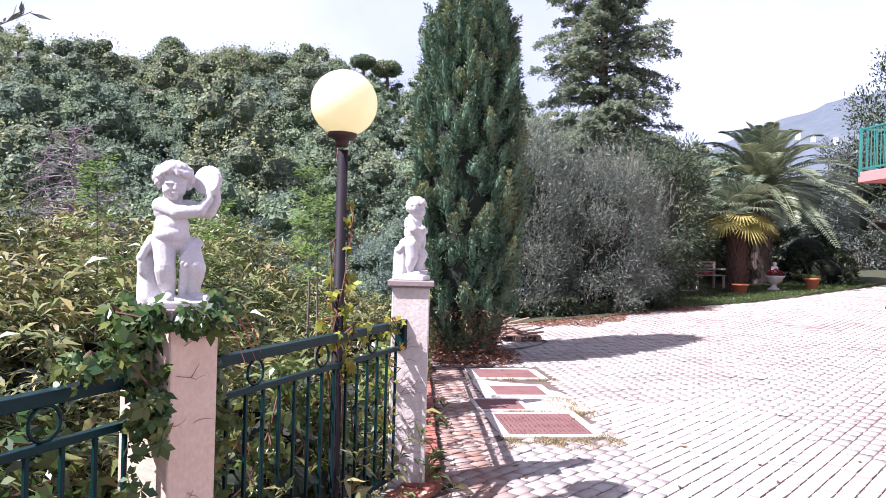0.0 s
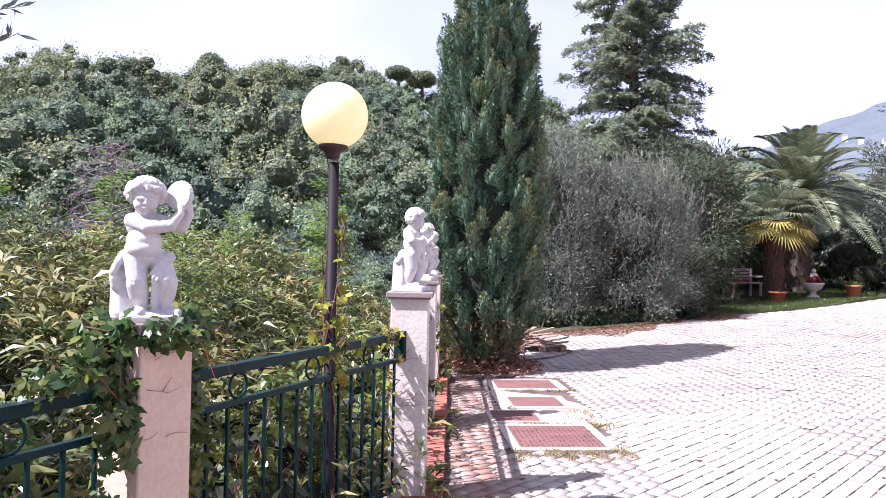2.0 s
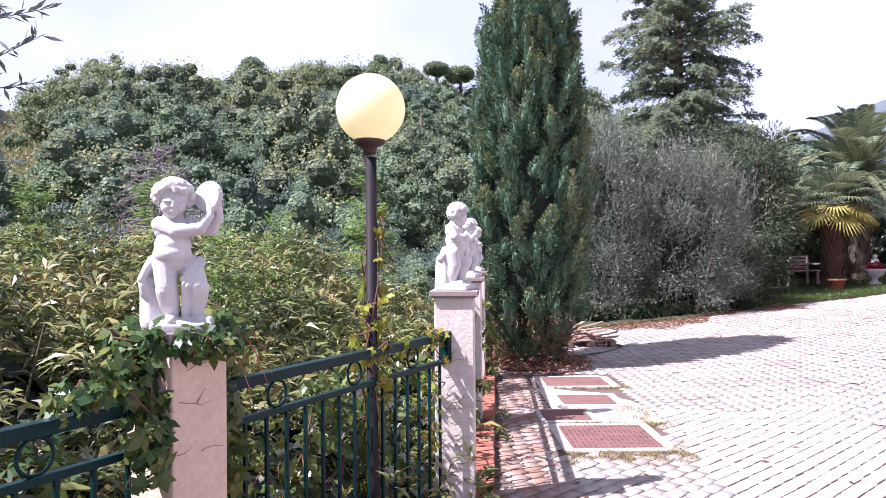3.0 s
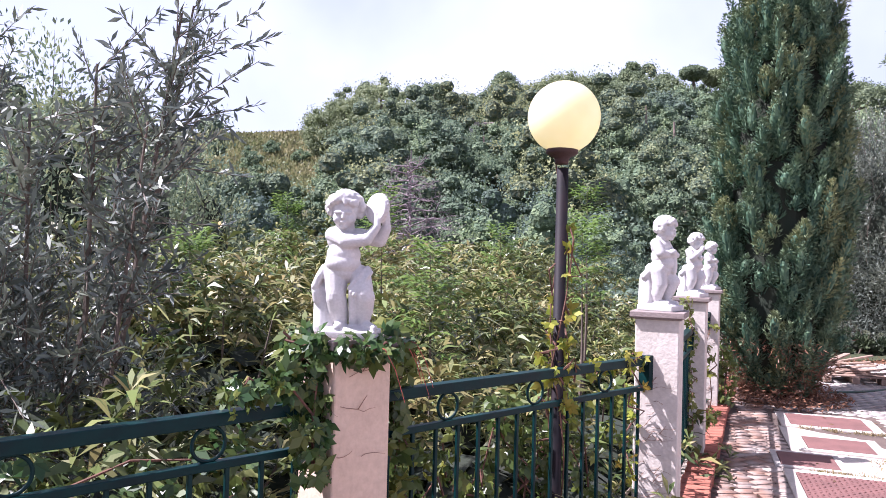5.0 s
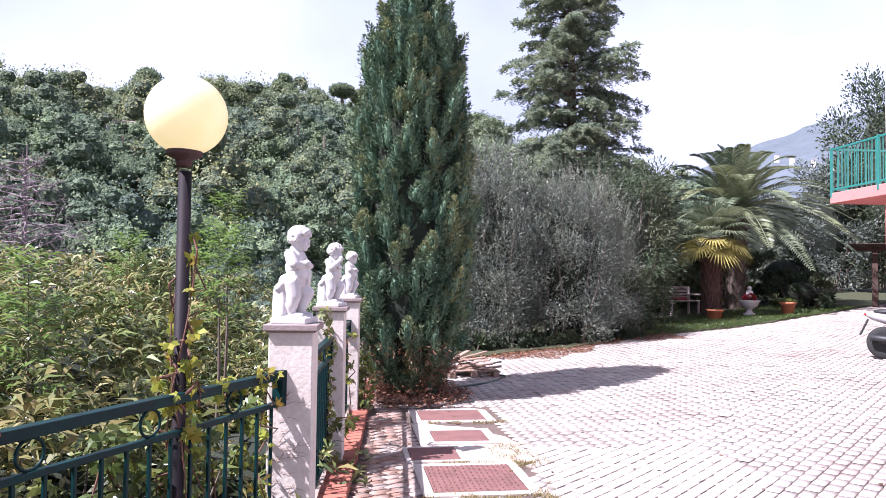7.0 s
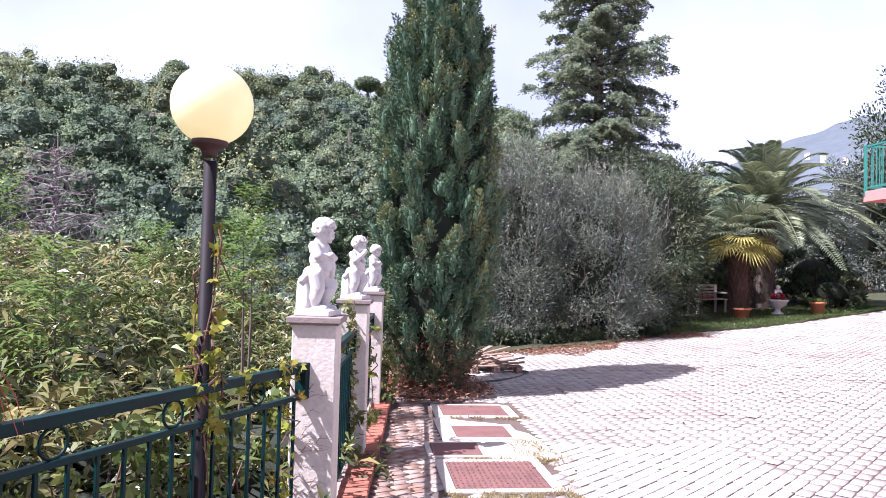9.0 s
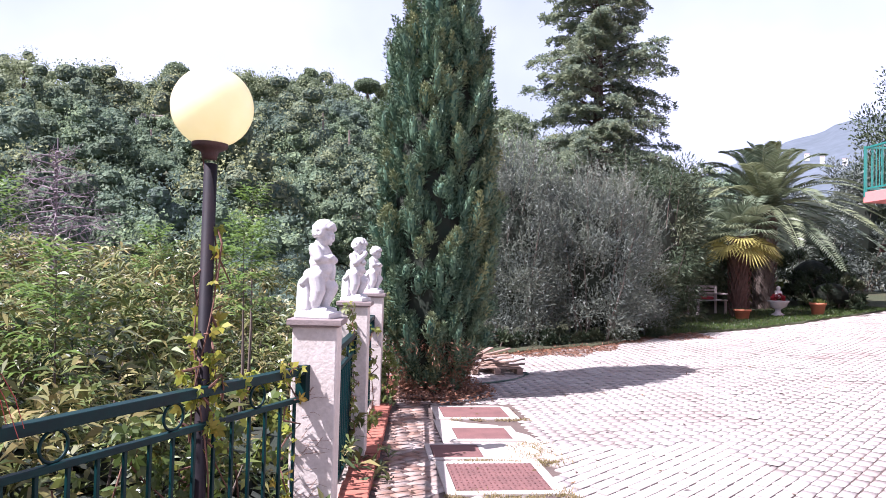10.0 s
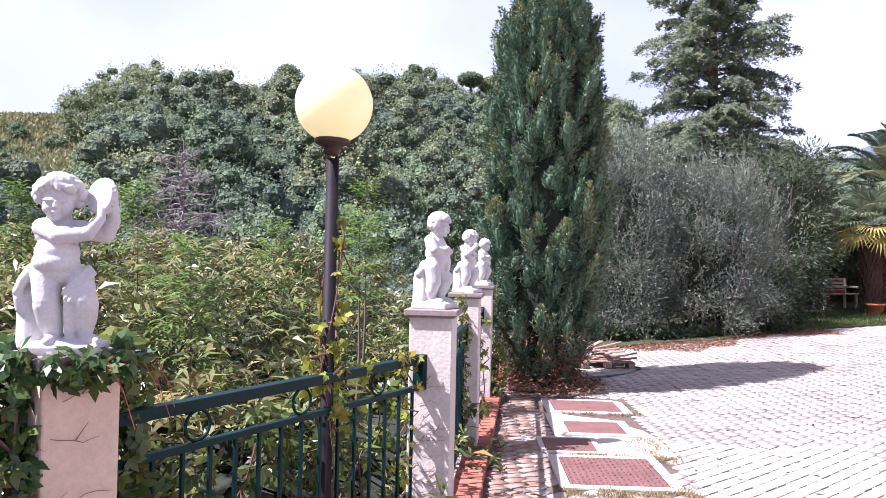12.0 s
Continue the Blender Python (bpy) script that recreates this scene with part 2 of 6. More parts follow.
def limb(bm, a, b, ra, rb, seg=14):
    """A rounded limb: tapered tube with balls at its ends."""
    a, b = Vector(a), Vector(b)
    q = (b - a).to_track_quat("Z", "Y")
    rings = [[bm.verts.new(p + q @ Vector((r * math.cos(k * 2 * math.pi / seg), r * math.sin(k * 2 * math.pi / seg), 0))) for k in range(seg)] for p, r in ((a, ra), (b, rb))]
    for k in range(seg):
        bm.faces.new((rings[0][k], rings[0][(k + 1) % seg], rings[1][(k + 1) % seg], rings[1][k]))
    bm.faces.new(list(reversed(rings[0])))
    bm.faces.new(rings[1])
    ball(bm, a, ra, u=seg, v=8)
    ball(bm, b, rb, u=seg, v=8)


def lathe(bm, profile, seg=32, m=Matrix()):
    """Revolve (radius, z) pairs about z."""
    rings = []
    for r, z in profile:
        rings.append([bm.verts.new(m @ Vector((r * math.cos(2 * math.pi * i / seg), r * math.sin(2 * math.pi * i / seg), z))) for i in range(seg)])
    for a, b in zip(rings, rings[1:]):
        for i in range(seg):
            bm.faces.new((a[i], a[(i + 1) % seg], b[(i + 1) % seg], b[i]))
    bm.faces.new(list(reversed(rings[0])))
    bm.faces.new(rings[-1])


def tube(bm, pts, radii, seg=7):
    """A bent tapered tube along points."""
    pts = [Vector(p) for p in pts]
    rings = []
    for i, p in enumerate(pts):
        d = (pts[min(i + 1, len(pts) - 1)] - pts[max(i - 1, 0)]).normalized()
        q = d.to_track_quat("Z", "Y")
        rings.append([bm.verts.new(p + q @ Vector((radii[i] * math.cos(k * 2 * math.pi / seg), radii[i] * math.sin(k * 2 * math.pi / seg), 0))) for k in range(seg)])
    for a, b in zip(rings, rings[1:]):
        for k in range(seg):
            bm.faces.new((a[k], a[(k + 1) % seg], b[(k + 1) % seg], b[k]))
    bm.faces.new(list(reversed(rings[0])))
    bm.faces.new(rings[-1])


def quads_mesh(name, co, mat, tint=None):
    """Mesh of separate quads (n, 4, 3) or triangles (n, 3, 3)."""
    n, v = co.shape[:2]
    me = bpy.data.meshes.new(name)
    me.vertices.add(v * n)
    me.vertices.foreach_set("co", np.ascontiguousarray(co, dtype=np.float32).ravel())
    me.loops.add(v * n)
    me.loops.foreach_set("vertex_index", np.arange(v * n, dtype=np.int32))
    me.polygons.add(n)
    me.polygons.foreach_set("loop_start", np.arange(0, v * n, v, dtype=np.int32))
    if tint is not None:
        at = me.attributes.new("tint", "FLOAT", "FACE")
        at.data.foreach_set("value", np.ascontiguousarray(tint, dtype=np.float32))
    me.update(calc_edges=True)
    me.materials.append(mat)
    return me


def unit(v):
    return v / np.maximum(np.linalg.norm(v, axis=-1, keepdims=True), 1e-9)


def leaf_quads(c, a, length, width, rng, wide=0.5, bend=0.0, facing=None):
    """Diamond leaves at c along a; length and width arrays or numbers; facing: the way their faces look."""
    n = len(c)
    a = unit(a)
    s = unit(np.cross(a, rng.normal(size=(n, 3)) if facing is None else facing + 0.25 * rng.normal(size=(n, 3))))
    length, width = np.broadcast_to(length, (n,))[:, None], np.broadcast_to(width, (n,))[:, None]
    tip = c + a * length
    tip = tip - np.array([0, 0, 1.0]) * length * bend
    mid = c + a * length * wide
    return np.stack([c, mid + s * width / 2, tip, mid - s * width / 2], axis=1)


def sphere_points(n, rng):
    return unit(rng.normal(size=(n, 3)))


def ball_patches(n):
    """Unit ball as separate quads (6 n n)."""
    g = np.linspace(-1, 1, n + 1)
    out = []
    for ax in range(3):
        for sg in (-1, 1):
            for i in range(n):
                for j in range(n):
                    q = np.zeros((4, 3))
                    u, v = (ax + 1) % 3, (ax + 2) % 3
                    q[:, ax] = sg
                    q[:, u] = [g[i], g[i + 1], g[i + 1], g[i]]
                    q[:, v] = [g[j], g[j], g[j + 1], g[j + 1]]
                    out.append(unit(q))
    return np.array(out)


def crown(name, quads, tint, mat, parent):
    ob = new(name, quads_mesh(name, quads, mat, tint))
    ob.parent = parent
    return ob


# ---------------- ground ----------------
CAM0 = np.array([0.7, -4.2])


def ridge(az):
    """Skyline height over distance, by azimuth in degrees (positive to the left of the yard's axis)."""
    return np.interp(az, [-180, -75, -40, -25, -12, -4, 4, 12, 20, 30, 36, 42, 60, 90, 180],
                     [0.05, 0.14, 0.15, 0.16, 0.20, 0.235, 0.262, 0.275, 0.255, 0.245, 0.228, 0.225, 0.20, 0.12, 0.05])


def land(x, y):
    """Height of the open land beyond the fence and the yard."""
    x, y = np.asarray(x, dtype=float), np.asarray(y, dtype=float)
    dx, dy = x - CAM0[0], y - CAM0[1]
    r, az = np.hypot(dx, dy), np.degrees(np.arctan2(-dx, dy))
    far = np.clip((r - 22) / 75, 0, 1)
    rise = far ** 1.15 * ridge(az) * 97
    base = -4.5 * np.clip((r - 4) / 12, 0, 1)
    bumps = 1.2 * np.sin(x * 0.11 + 1.3) * np.sin(y * 0.09) * np.clip((r - 20) / 30, 0, 1)
    z = base + rise + bumps - np.clip(r - 105, 0, 1e9) * 0.10
    right = np.clip((-az - 4) / 14, 0, 1) * np.clip((r - 14) / 5, 0, 1)
    z = z * (1 - right) + right * np.maximum(z, 0.8 + 0.02 * np.clip(r - 18, 0, 500))
    return np.maximum(z, -8)


def ground_height(x, y):
    side = fence_side(x, y)
    t = np.clip((side + 0.15) / -1.6, 0, 1)
    out = -1.3 * t + np.clip(-side - 1.0, 0, 3) / 3 * (land(x, y) + 1.3)
    yz = yard(x, y) - 0.10
    r = np.hypot(np.asarray(x) - CAM0[0], np.asarray(y) - CAM0[1])
    k = np.clip((r - 24) / 10, 0, 1)
    inside = yz * (1 - k) + k * land(x, y)
    return np.where(side > -0.15, inside, out - 0.10)


def build_ground():
    rr = np.concatenate([np.linspace(0.0, 12, 49), np.linspace(12.5, 130, 95), np.array([180, 300, 600, 1200, 2500])])
    aa = np.linspace(0, 2 * np.pi, 241)[:-1]
    g, a = np.meshgrid(rr, aa, indexing="ij")
    x, y = CAM0[0] - g * np.sin(a), CAM0[1] + g * np.cos(a)
    z = ground_height(x, y)
    z = np.where(g > 140, -8 + 0 * z, z)
    n, k = len(rr), len(aa)
    verts = np.stack([x, y, z], -1).reshape(-1, 3)
    faces = [(i * k + j, (i + 1) * k + j, (i + 1) * k + (j + 1) % k, i * k + (j + 1) % k) for i in range(n - 1) for j in range(k)]
    me = bpy.data.meshes.new("ground")
    me.from_pydata(verts.tolist(), [], faces)
    me.materials.append(M["soil"])
    for p in me.polygons:
        p.use_smooth = True
    me.flip_normals()
    tagged(new("ground", me), "wooded slope and earth around the paved yard", "ground", kind="structure")


build_ground()

# paved yard: the bed; its pavers come last in the file
YARD_X1, YARD_Y0, YARD_Y1 = 17.0, -12.0, 13.0


def yard_edge(x):
    """Far edge of the paving."""
    return np.interp(x, [0, 2.0, 4.4, 6.0, 8.8, 10.7, 14, 17], [8.6, 9.6, 10.6, 12.0, 12.9, 14.1, 16.3, 18.5])


def build_bed():
    bm = bmesh.new()
    xs, ts = np.concatenate([np.linspace(-6, 0.34, 14), np.linspace(0.6, YARD_X1, 34)]), np.linspace(0, 1, 40)
    grid = []
    for x in xs:
        top = float(yard_edge(max(x, 0)))
        lo = YARD_Y0
        row = []
        for t in ts:
            y = lo + (top - lo) * t
            row.append((x, y))
        grid.append(row)
    made = {}
    for i, row in enumerate(grid):
        for j, (x, y) in enumerate(row):
            made[i, j] = bm.verts.new((x, y, float(yard(x, y)) - 0.012))
    for i in range(len(xs) - 1):
        for j in range(len(ts) - 1):
            q = [made[i, j], made[i + 1, j], made[i + 1, j + 1], made[i, j + 1]]
            if min(float(fence_side(v.co.x, v.co.y)) for v in q) > -0.02:
                bm.faces.new(q)
    for v in [v for v in bm.verts if not v.link_faces]:
        bm.verts.remove(v)
    return put("pavement", bm, M["mortar"], None, "sunlit yard of pale worn block paving", "pavement", kind="structure")


PAVEMENT = build_bed()


# ---------------- fence wall, kerb, pillars ----------------
def wall_run(name, a, b, top, thick, z0):
    d = b - a
    bm = bmesh.new()
    box(bm, (thick, d.length, top - z0), Matrix.Translation((a + b) / 2 + Vector((0, 0, (top + z0) / 2))) @ pose(0, 0, 0, 0, 0, math.degrees(math.atan2(-d.x, d.y))))
    return put(name, bm, M["wall"], None, "low rendered retaining wall under the fence", "wall", kind="structure")


wall_run("wall_fence_1", PM, P2 - DIR1 * 0.03, 0.03, 0.24, -2.6)
wall_run("wall_fence_2", P2 + Vector((0, 0.03, 0)), P6 + Vector((0, 4, 0)), 0.03, 0.24, -2.6)


def build_pillar(base, yaw, label):
    p = thing("fence_pillar", pose(base.x, base.y, -0.032 if label.startswith("peach") else 0.0, 0, 0, yaw), label, "pillar", "pillars of the fence")
    bm = bmesh.new()
    box(bm, (0.25, 0.25, 1.36), pose(0, 0, 0.68), 0.008, 2)
    part("shaft", bm, M["peach" if label.startswith("peach") else "plaster"], p)
    bm = bmesh.new()
    box(bm, (0.307, 0.307, 0.036), pose(0, 0, CAP_TOP - 0.018), 0.005, 2)
    box(bm, (0.275, 0.275, 0.012), pose(0, 0, CAP_TOP - 0.041), 0.003)
    part("cap", bm, M["cap"], p, "grey-brown stone slab cap")
    return p


YAW1 = -26.0
for where, yaw, lab in ((PM, YAW1, "peach plastered pillar, warm bounce put into its tint, overgrown with ivy"), (P0, YAW1, "peach plastered pillar, warm bounce put into its tint, overgrown with ivy"),
                        (P1, YAW1, "peach plastered pillar, warm bounce put into its tint, its cap hidden under ivy"),
                        (P2, 0, "white plastered pillar with dry vine tendrils on it"), (P3, 0, "white plastered pillar with a stone cap and vine"),
                        (P4, 0, "white plastered pillar with a stone cap beside the cypress"), (P5, 0, "white plastered pillar behind the cypress"),
                        (P6, 0, "white plastered pillar behind the cypress")):
    build_pillar(where, yaw, lab)


def build_panel(a, b, label):
    d = (b - a)
    length = d.length - 0.25
    f = thing("fence_panel", Matrix.Translation((a + b) / 2) @ pose(0, 0, 0, 0, 0, math.degrees(math.atan2(d.y, d.x))), label, "fence", "iron panels of the fence")
    for name, z, h, w in (("top_rail", 1.115, 0.045, 0.055), ("middle_rail", 0.958, 0.028, 0.034), ("bottom_rail", 0.13, 0.028, 0.034)):
        bm = bmesh.new()
        box(bm, (length, w, h), pose(0, 0, z), 0.004, 2)
        part(name, bm, M["iron"], f)
    for s in (-1, 1):
        bm = bmesh.new()
        box(bm, (0.05, 0.07, 0.20), pose(s * (length / 2 - 0.012), 0, 1.045), 0.003)
        part("end_plate", bm, M["iron"], f)
    bm = bmesh.new()
    box(bm, (0.016, 0.016, 0.80), pose(0, 0, 0.544), 0.002)
    first = None
    count = int(length / 0.128)
    for i in range(count):
        x = -length / 2 + (i + 0.7) * length / (count + 0.4)
        if first is None:
            first = part("bar", bm, M["iron"], f)
            first.location.x = x
        else:
            c = new("bar", first.data)
            c.parent, c.location.x = f, x
    bm = bmesh.new()
    lathe(bm, [(0.058 + 0.0065 * math.cos(a), 0.0065 * math.sin(a)) for a in np.linspace(0, 2 * math.pi, 9)], 28, pose(0, 0, 0, 90, 0, 0))
    bmesh.ops.delete(bm, geom=[q for q in bm.faces if len(q.verts) > 8], context="FACES_ONLY")
    bmesh.ops.remove_doubles(bm, verts=bm.verts[:], dist=0.0004)
    ring = None
    for x in (-0.58, 0.0, 0.58):
        if ring is None:
            ring = part("ring", bm, M["iron"], f, smooth=True)
            ring.location = (x + 0.0, 0, 1.032)
        else:
            c = new("ring", ring.data)
            c.parent, c.location = f, (x, 0, 1.032)
    return f


for a, b in ((PM, P0), (P0, P1), (P1, P2), (P2, P3), (P3, P4), (P4, P5), (P5, P6)):
    build_panel(a, b, "dark green painted iron fence panel with rings, entwined with vines")


# ---------------- statues ----------------
def finish_statue(bm, where, yaw, label, voxel=0.0042):
    ob = put("garden_statue", bm, M["statue"], None, label, "statue", "stone children on the pillars", smooth=True)
    ob.matrix_world = pose(where.x, where.y, CAP_TOP - 0.003 + where.z, 0, 0, yaw) @ Matrix.Diagonal((1.03, 1.03, 1.0, 1))
    rm = ob.modifiers.new("merge", "REMESH")
    rm.mode, rm.voxel_size, rm.use_smooth_shade = "VOXEL", voxel, True
    sm = ob.modifiers.new("smooth", "SMOOTH")
    sm.factor, sm.iterations = 0.5, 2
    return ob


def putto_head(bm, c, turn, rng, tilt=0):
    """A child's round face under thick curls."""
    m = Matrix.Translation(c) @ pose(0, 0, 0, tilt, 0, turn)
    rot = m.to_3x3().to_4x4()
    pt = lambda x, y, z: m @ Vector((x, y, z))
    ball(bm, pt(0, 0.004, 0.004), (0.050, 0.055, 0.056), rot, 24, 16)
    ball(bm, pt(0, -0.020, -0.022), (0.043, 0.037, 0.043), rot, 24, 16)
    for s in (-1, 1):
        ball(bm, pt(0.021 * s, -0.042, -0.028), (0.018, 0.015, 0.017), rot)
        limb(bm, pt(0.008 * s, -0.056, 0.001), pt(0.031 * s, -0.047, 0.000), 0.0055, 0.0045)
        ball(bm, pt(0.0185 * s, -0.0475, -0.0085), (0.0075, 0.005, 0.0045), rot)
    limb(bm, pt(0, -0.054, -0.002), pt(0, -0.063, -0.018), 0.0048, 0.0072)
    ball(bm, pt(0, -0.055, -0.035), (0.013, 0.0075, 0.0042), rot)
    ball(bm, pt(0, -0.053, -0.041), (0.010, 0.0075, 0.0038), rot)
    ball(bm, pt(0, -0.045, -0.054), (0.014, 0.012, 0.011), rot)
    for i in range(230):
        d = Vector(rng.normal(size=3)).normalized()
        if d.z < -0.55 or (d.y < -0.35 and d.z < 0.36) or (d.y < -0.05 and d.z < -0.35):
            continue
        r = 0.010 + 0.008 * rng.random()
        q = pt(d.x * 0.060, d.y * 0.060 + 0.004, d.z * 0.059 + 0.010)
        side = d.cross(Vector(rng.normal(size=3))).normalized()
        limb(bm, q, q + rot.to_3x3() @ side * 0.012, r, r * 0.7, 8)


def folds(bm, a, b, across, count, r0, r1):
    """Parallel cloth folds from a to b, set side by side along across."""
    for k in range(count):
        o = Vector(across) * (k - (count - 1) / 2)
        p, q = Vector(a) + o * 0.7, Vector(b) + o
        mid = p.lerp(q, 0.5) + Vector((0, -0.006, 0.004 * (-1) ** k))
        limb(bm, p, mid, r0, (r0 + r1) / 2)
        limb(bm, mid, q, (r0 + r1) / 2, r1)


def statue_tambourine():
    rng = np.random.default_rng(3)
    bm = bmesh.new()
    box(bm, (0.205, 0.165, 0.032), pose(-0.005, 0, 0.016, 0, 0, -8), 0.005)
    ball(bm, (-0.01, 0.005, 0.032), (0.092, 0.075, 0.016))
    putto_head(bm, (-0.034, -0.014, 0.482), -4, rng, 12)
    limb(bm, (-0.034, 0.002, 0.405), (-0.034, -0.006, 0.435), 0.036, 0.034)
    ball(bm, (-0.036, 0, 0.368), (0.064, 0.047, 0.048), u=24, v=16)
    ball(bm, (-0.036, -0.008, 0.312), (0.063, 0.056, 0.058), u=24, v=16)
    ball(bm, (-0.038, -0.012, 0.282), (0.066, 0.058, 0.046), u=24, v=16)
    ball(bm, (-0.042, 0.004, 0.250), (0.067, 0.060, 0.046), u=24, v=16)
    ball(bm, (-0.050, 0.040, 0.240), (0.050, 0.035, 0.045), u=24, v=16)
    # legs
    limb(bm, (-0.062, -0.006, 0.240), (-0.058, -0.028, 0.165), 0.046, 0.037)
    limb(bm, (-0.058, -0.026, 0.152), (-0.050, -0.008, 0.105), 0.038, 0.037)
    limb(bm, (-0.050, -0.008, 0.105), (-0.040, 0.000, 0.055), 0.037, 0.025)
    limb(bm, (-0.040, -0.004, 0.048), (-0.050, -0.060, 0.042), 0.023, 0.015)
    limb(bm, (0.024, -0.006, 0.235), (0.044, -0.040, 0.168), 0.043, 0.036)
    limb(bm, (0.048, -0.038, 0.156), (0.044, -0.012, 0.105), 0.037, 0.035)
    limb(bm, (0.044, -0.012, 0.105), (0.042, 0.000, 0.055), 0.035, 0.023)
    limb(bm, (0.046, -0.006, 0.048), (0.084, -0.056, 0.042), 0.022, 0.014)
    # arm laid across the chest, and the arm behind it, both hands at the tambourine
    limb(bm, (-0.076, -0.004, 0.388), (-0.026, -0.056, 0.364), 0.032, 0.028)
    limb(bm, (-0.026, -0.056, 0.364), (0.050, -0.070, 0.372), 0.029, 0.023)
    limb(bm, (0.050, -0.070, 0.372), (0.084, -0.062, 0.420), 0.022, 0.016)
    limb(bm, (0.084, -0.062, 0.420), (0.086, -0.052, 0.452), 0.016, 0.011)
    limb(bm, (0.018, 0.004, 0.388), (0.094, -0.004, 0.372), 0.030, 0.027)
    limb(bm, (0.094, -0.004, 0.372), (0.118, -0.022, 0.418), 0.027, 0.020)
    limb(bm, (0.118, -0.022, 0.418), (0.118, -0.030, 0.458), 0.018, 0.013)
    for k in range(4):
        limb(bm, (0.112 + 0.005 * k, -0.040 + 0.008 * k, 0.450), (0.106 + 0.006 * k, -0.044 + 0.008 * k, 0.482), 0.0065, 0.005)
        limb(bm, (0.080 + 0.006 * k, -0.056, 0.446), (0.078 + 0.006 * k, -0.050, 0.474), 0.0065, 0.005)
    m = Matrix.Translation((0.084, -0.026, 0.492)) @ Vector((-0.72, -0.66, 0.10)).to_track_quat("Z", "Y").to_matrix().to_4x4()
    bmesh.ops.create_cone(bm, cap_ends=True, segments=40, radius1=0.058, radius2=0.056, depth=0.022, matrix=m)
    for k in range(24):
        a = 2 * math.pi * k / 24
        ball(bm, m @ Vector((0.057 * math.cos(a), 0.057 * math.sin(a), -0.002)), 0.0055, u=8, v=6)
    # cloth: over the hip, between the legs, and down onto the stump
    folds(bm, (0.060, -0.030, 0.258), (0.000, -0.058, 0.178), (0.009, -0.004, -0.012), 3, 0.0095, 0.008)
    folds(bm, (0.000, -0.050, 0.180), (0.004, -0.014, 0.050), (0.009, 0.004, 0.0), 2, 0.009, 0.010)
    folds(bm, (-0.100, 0.012, 0.262), (-0.132, 0.016, 0.192), (0.006, 0.022, 0.0), 3, 0.016, 0.015)
    folds(bm, (-0.132, 0.016, 0.192), (-0.118, 0.022, 0.140), (0.010, 0.018, 0.0), 3, 0.015, 0.018)
    limb(bm, (-0.106, 0.032, 0.175), (-0.100, 0.030, 0.036), 0.040, 0.047)
    return finish_statue(bm, P1 + Vector((0.038, -0.026, -0.032)), 27, "pale stone putto statue holding up a tambourine", 0.0034)


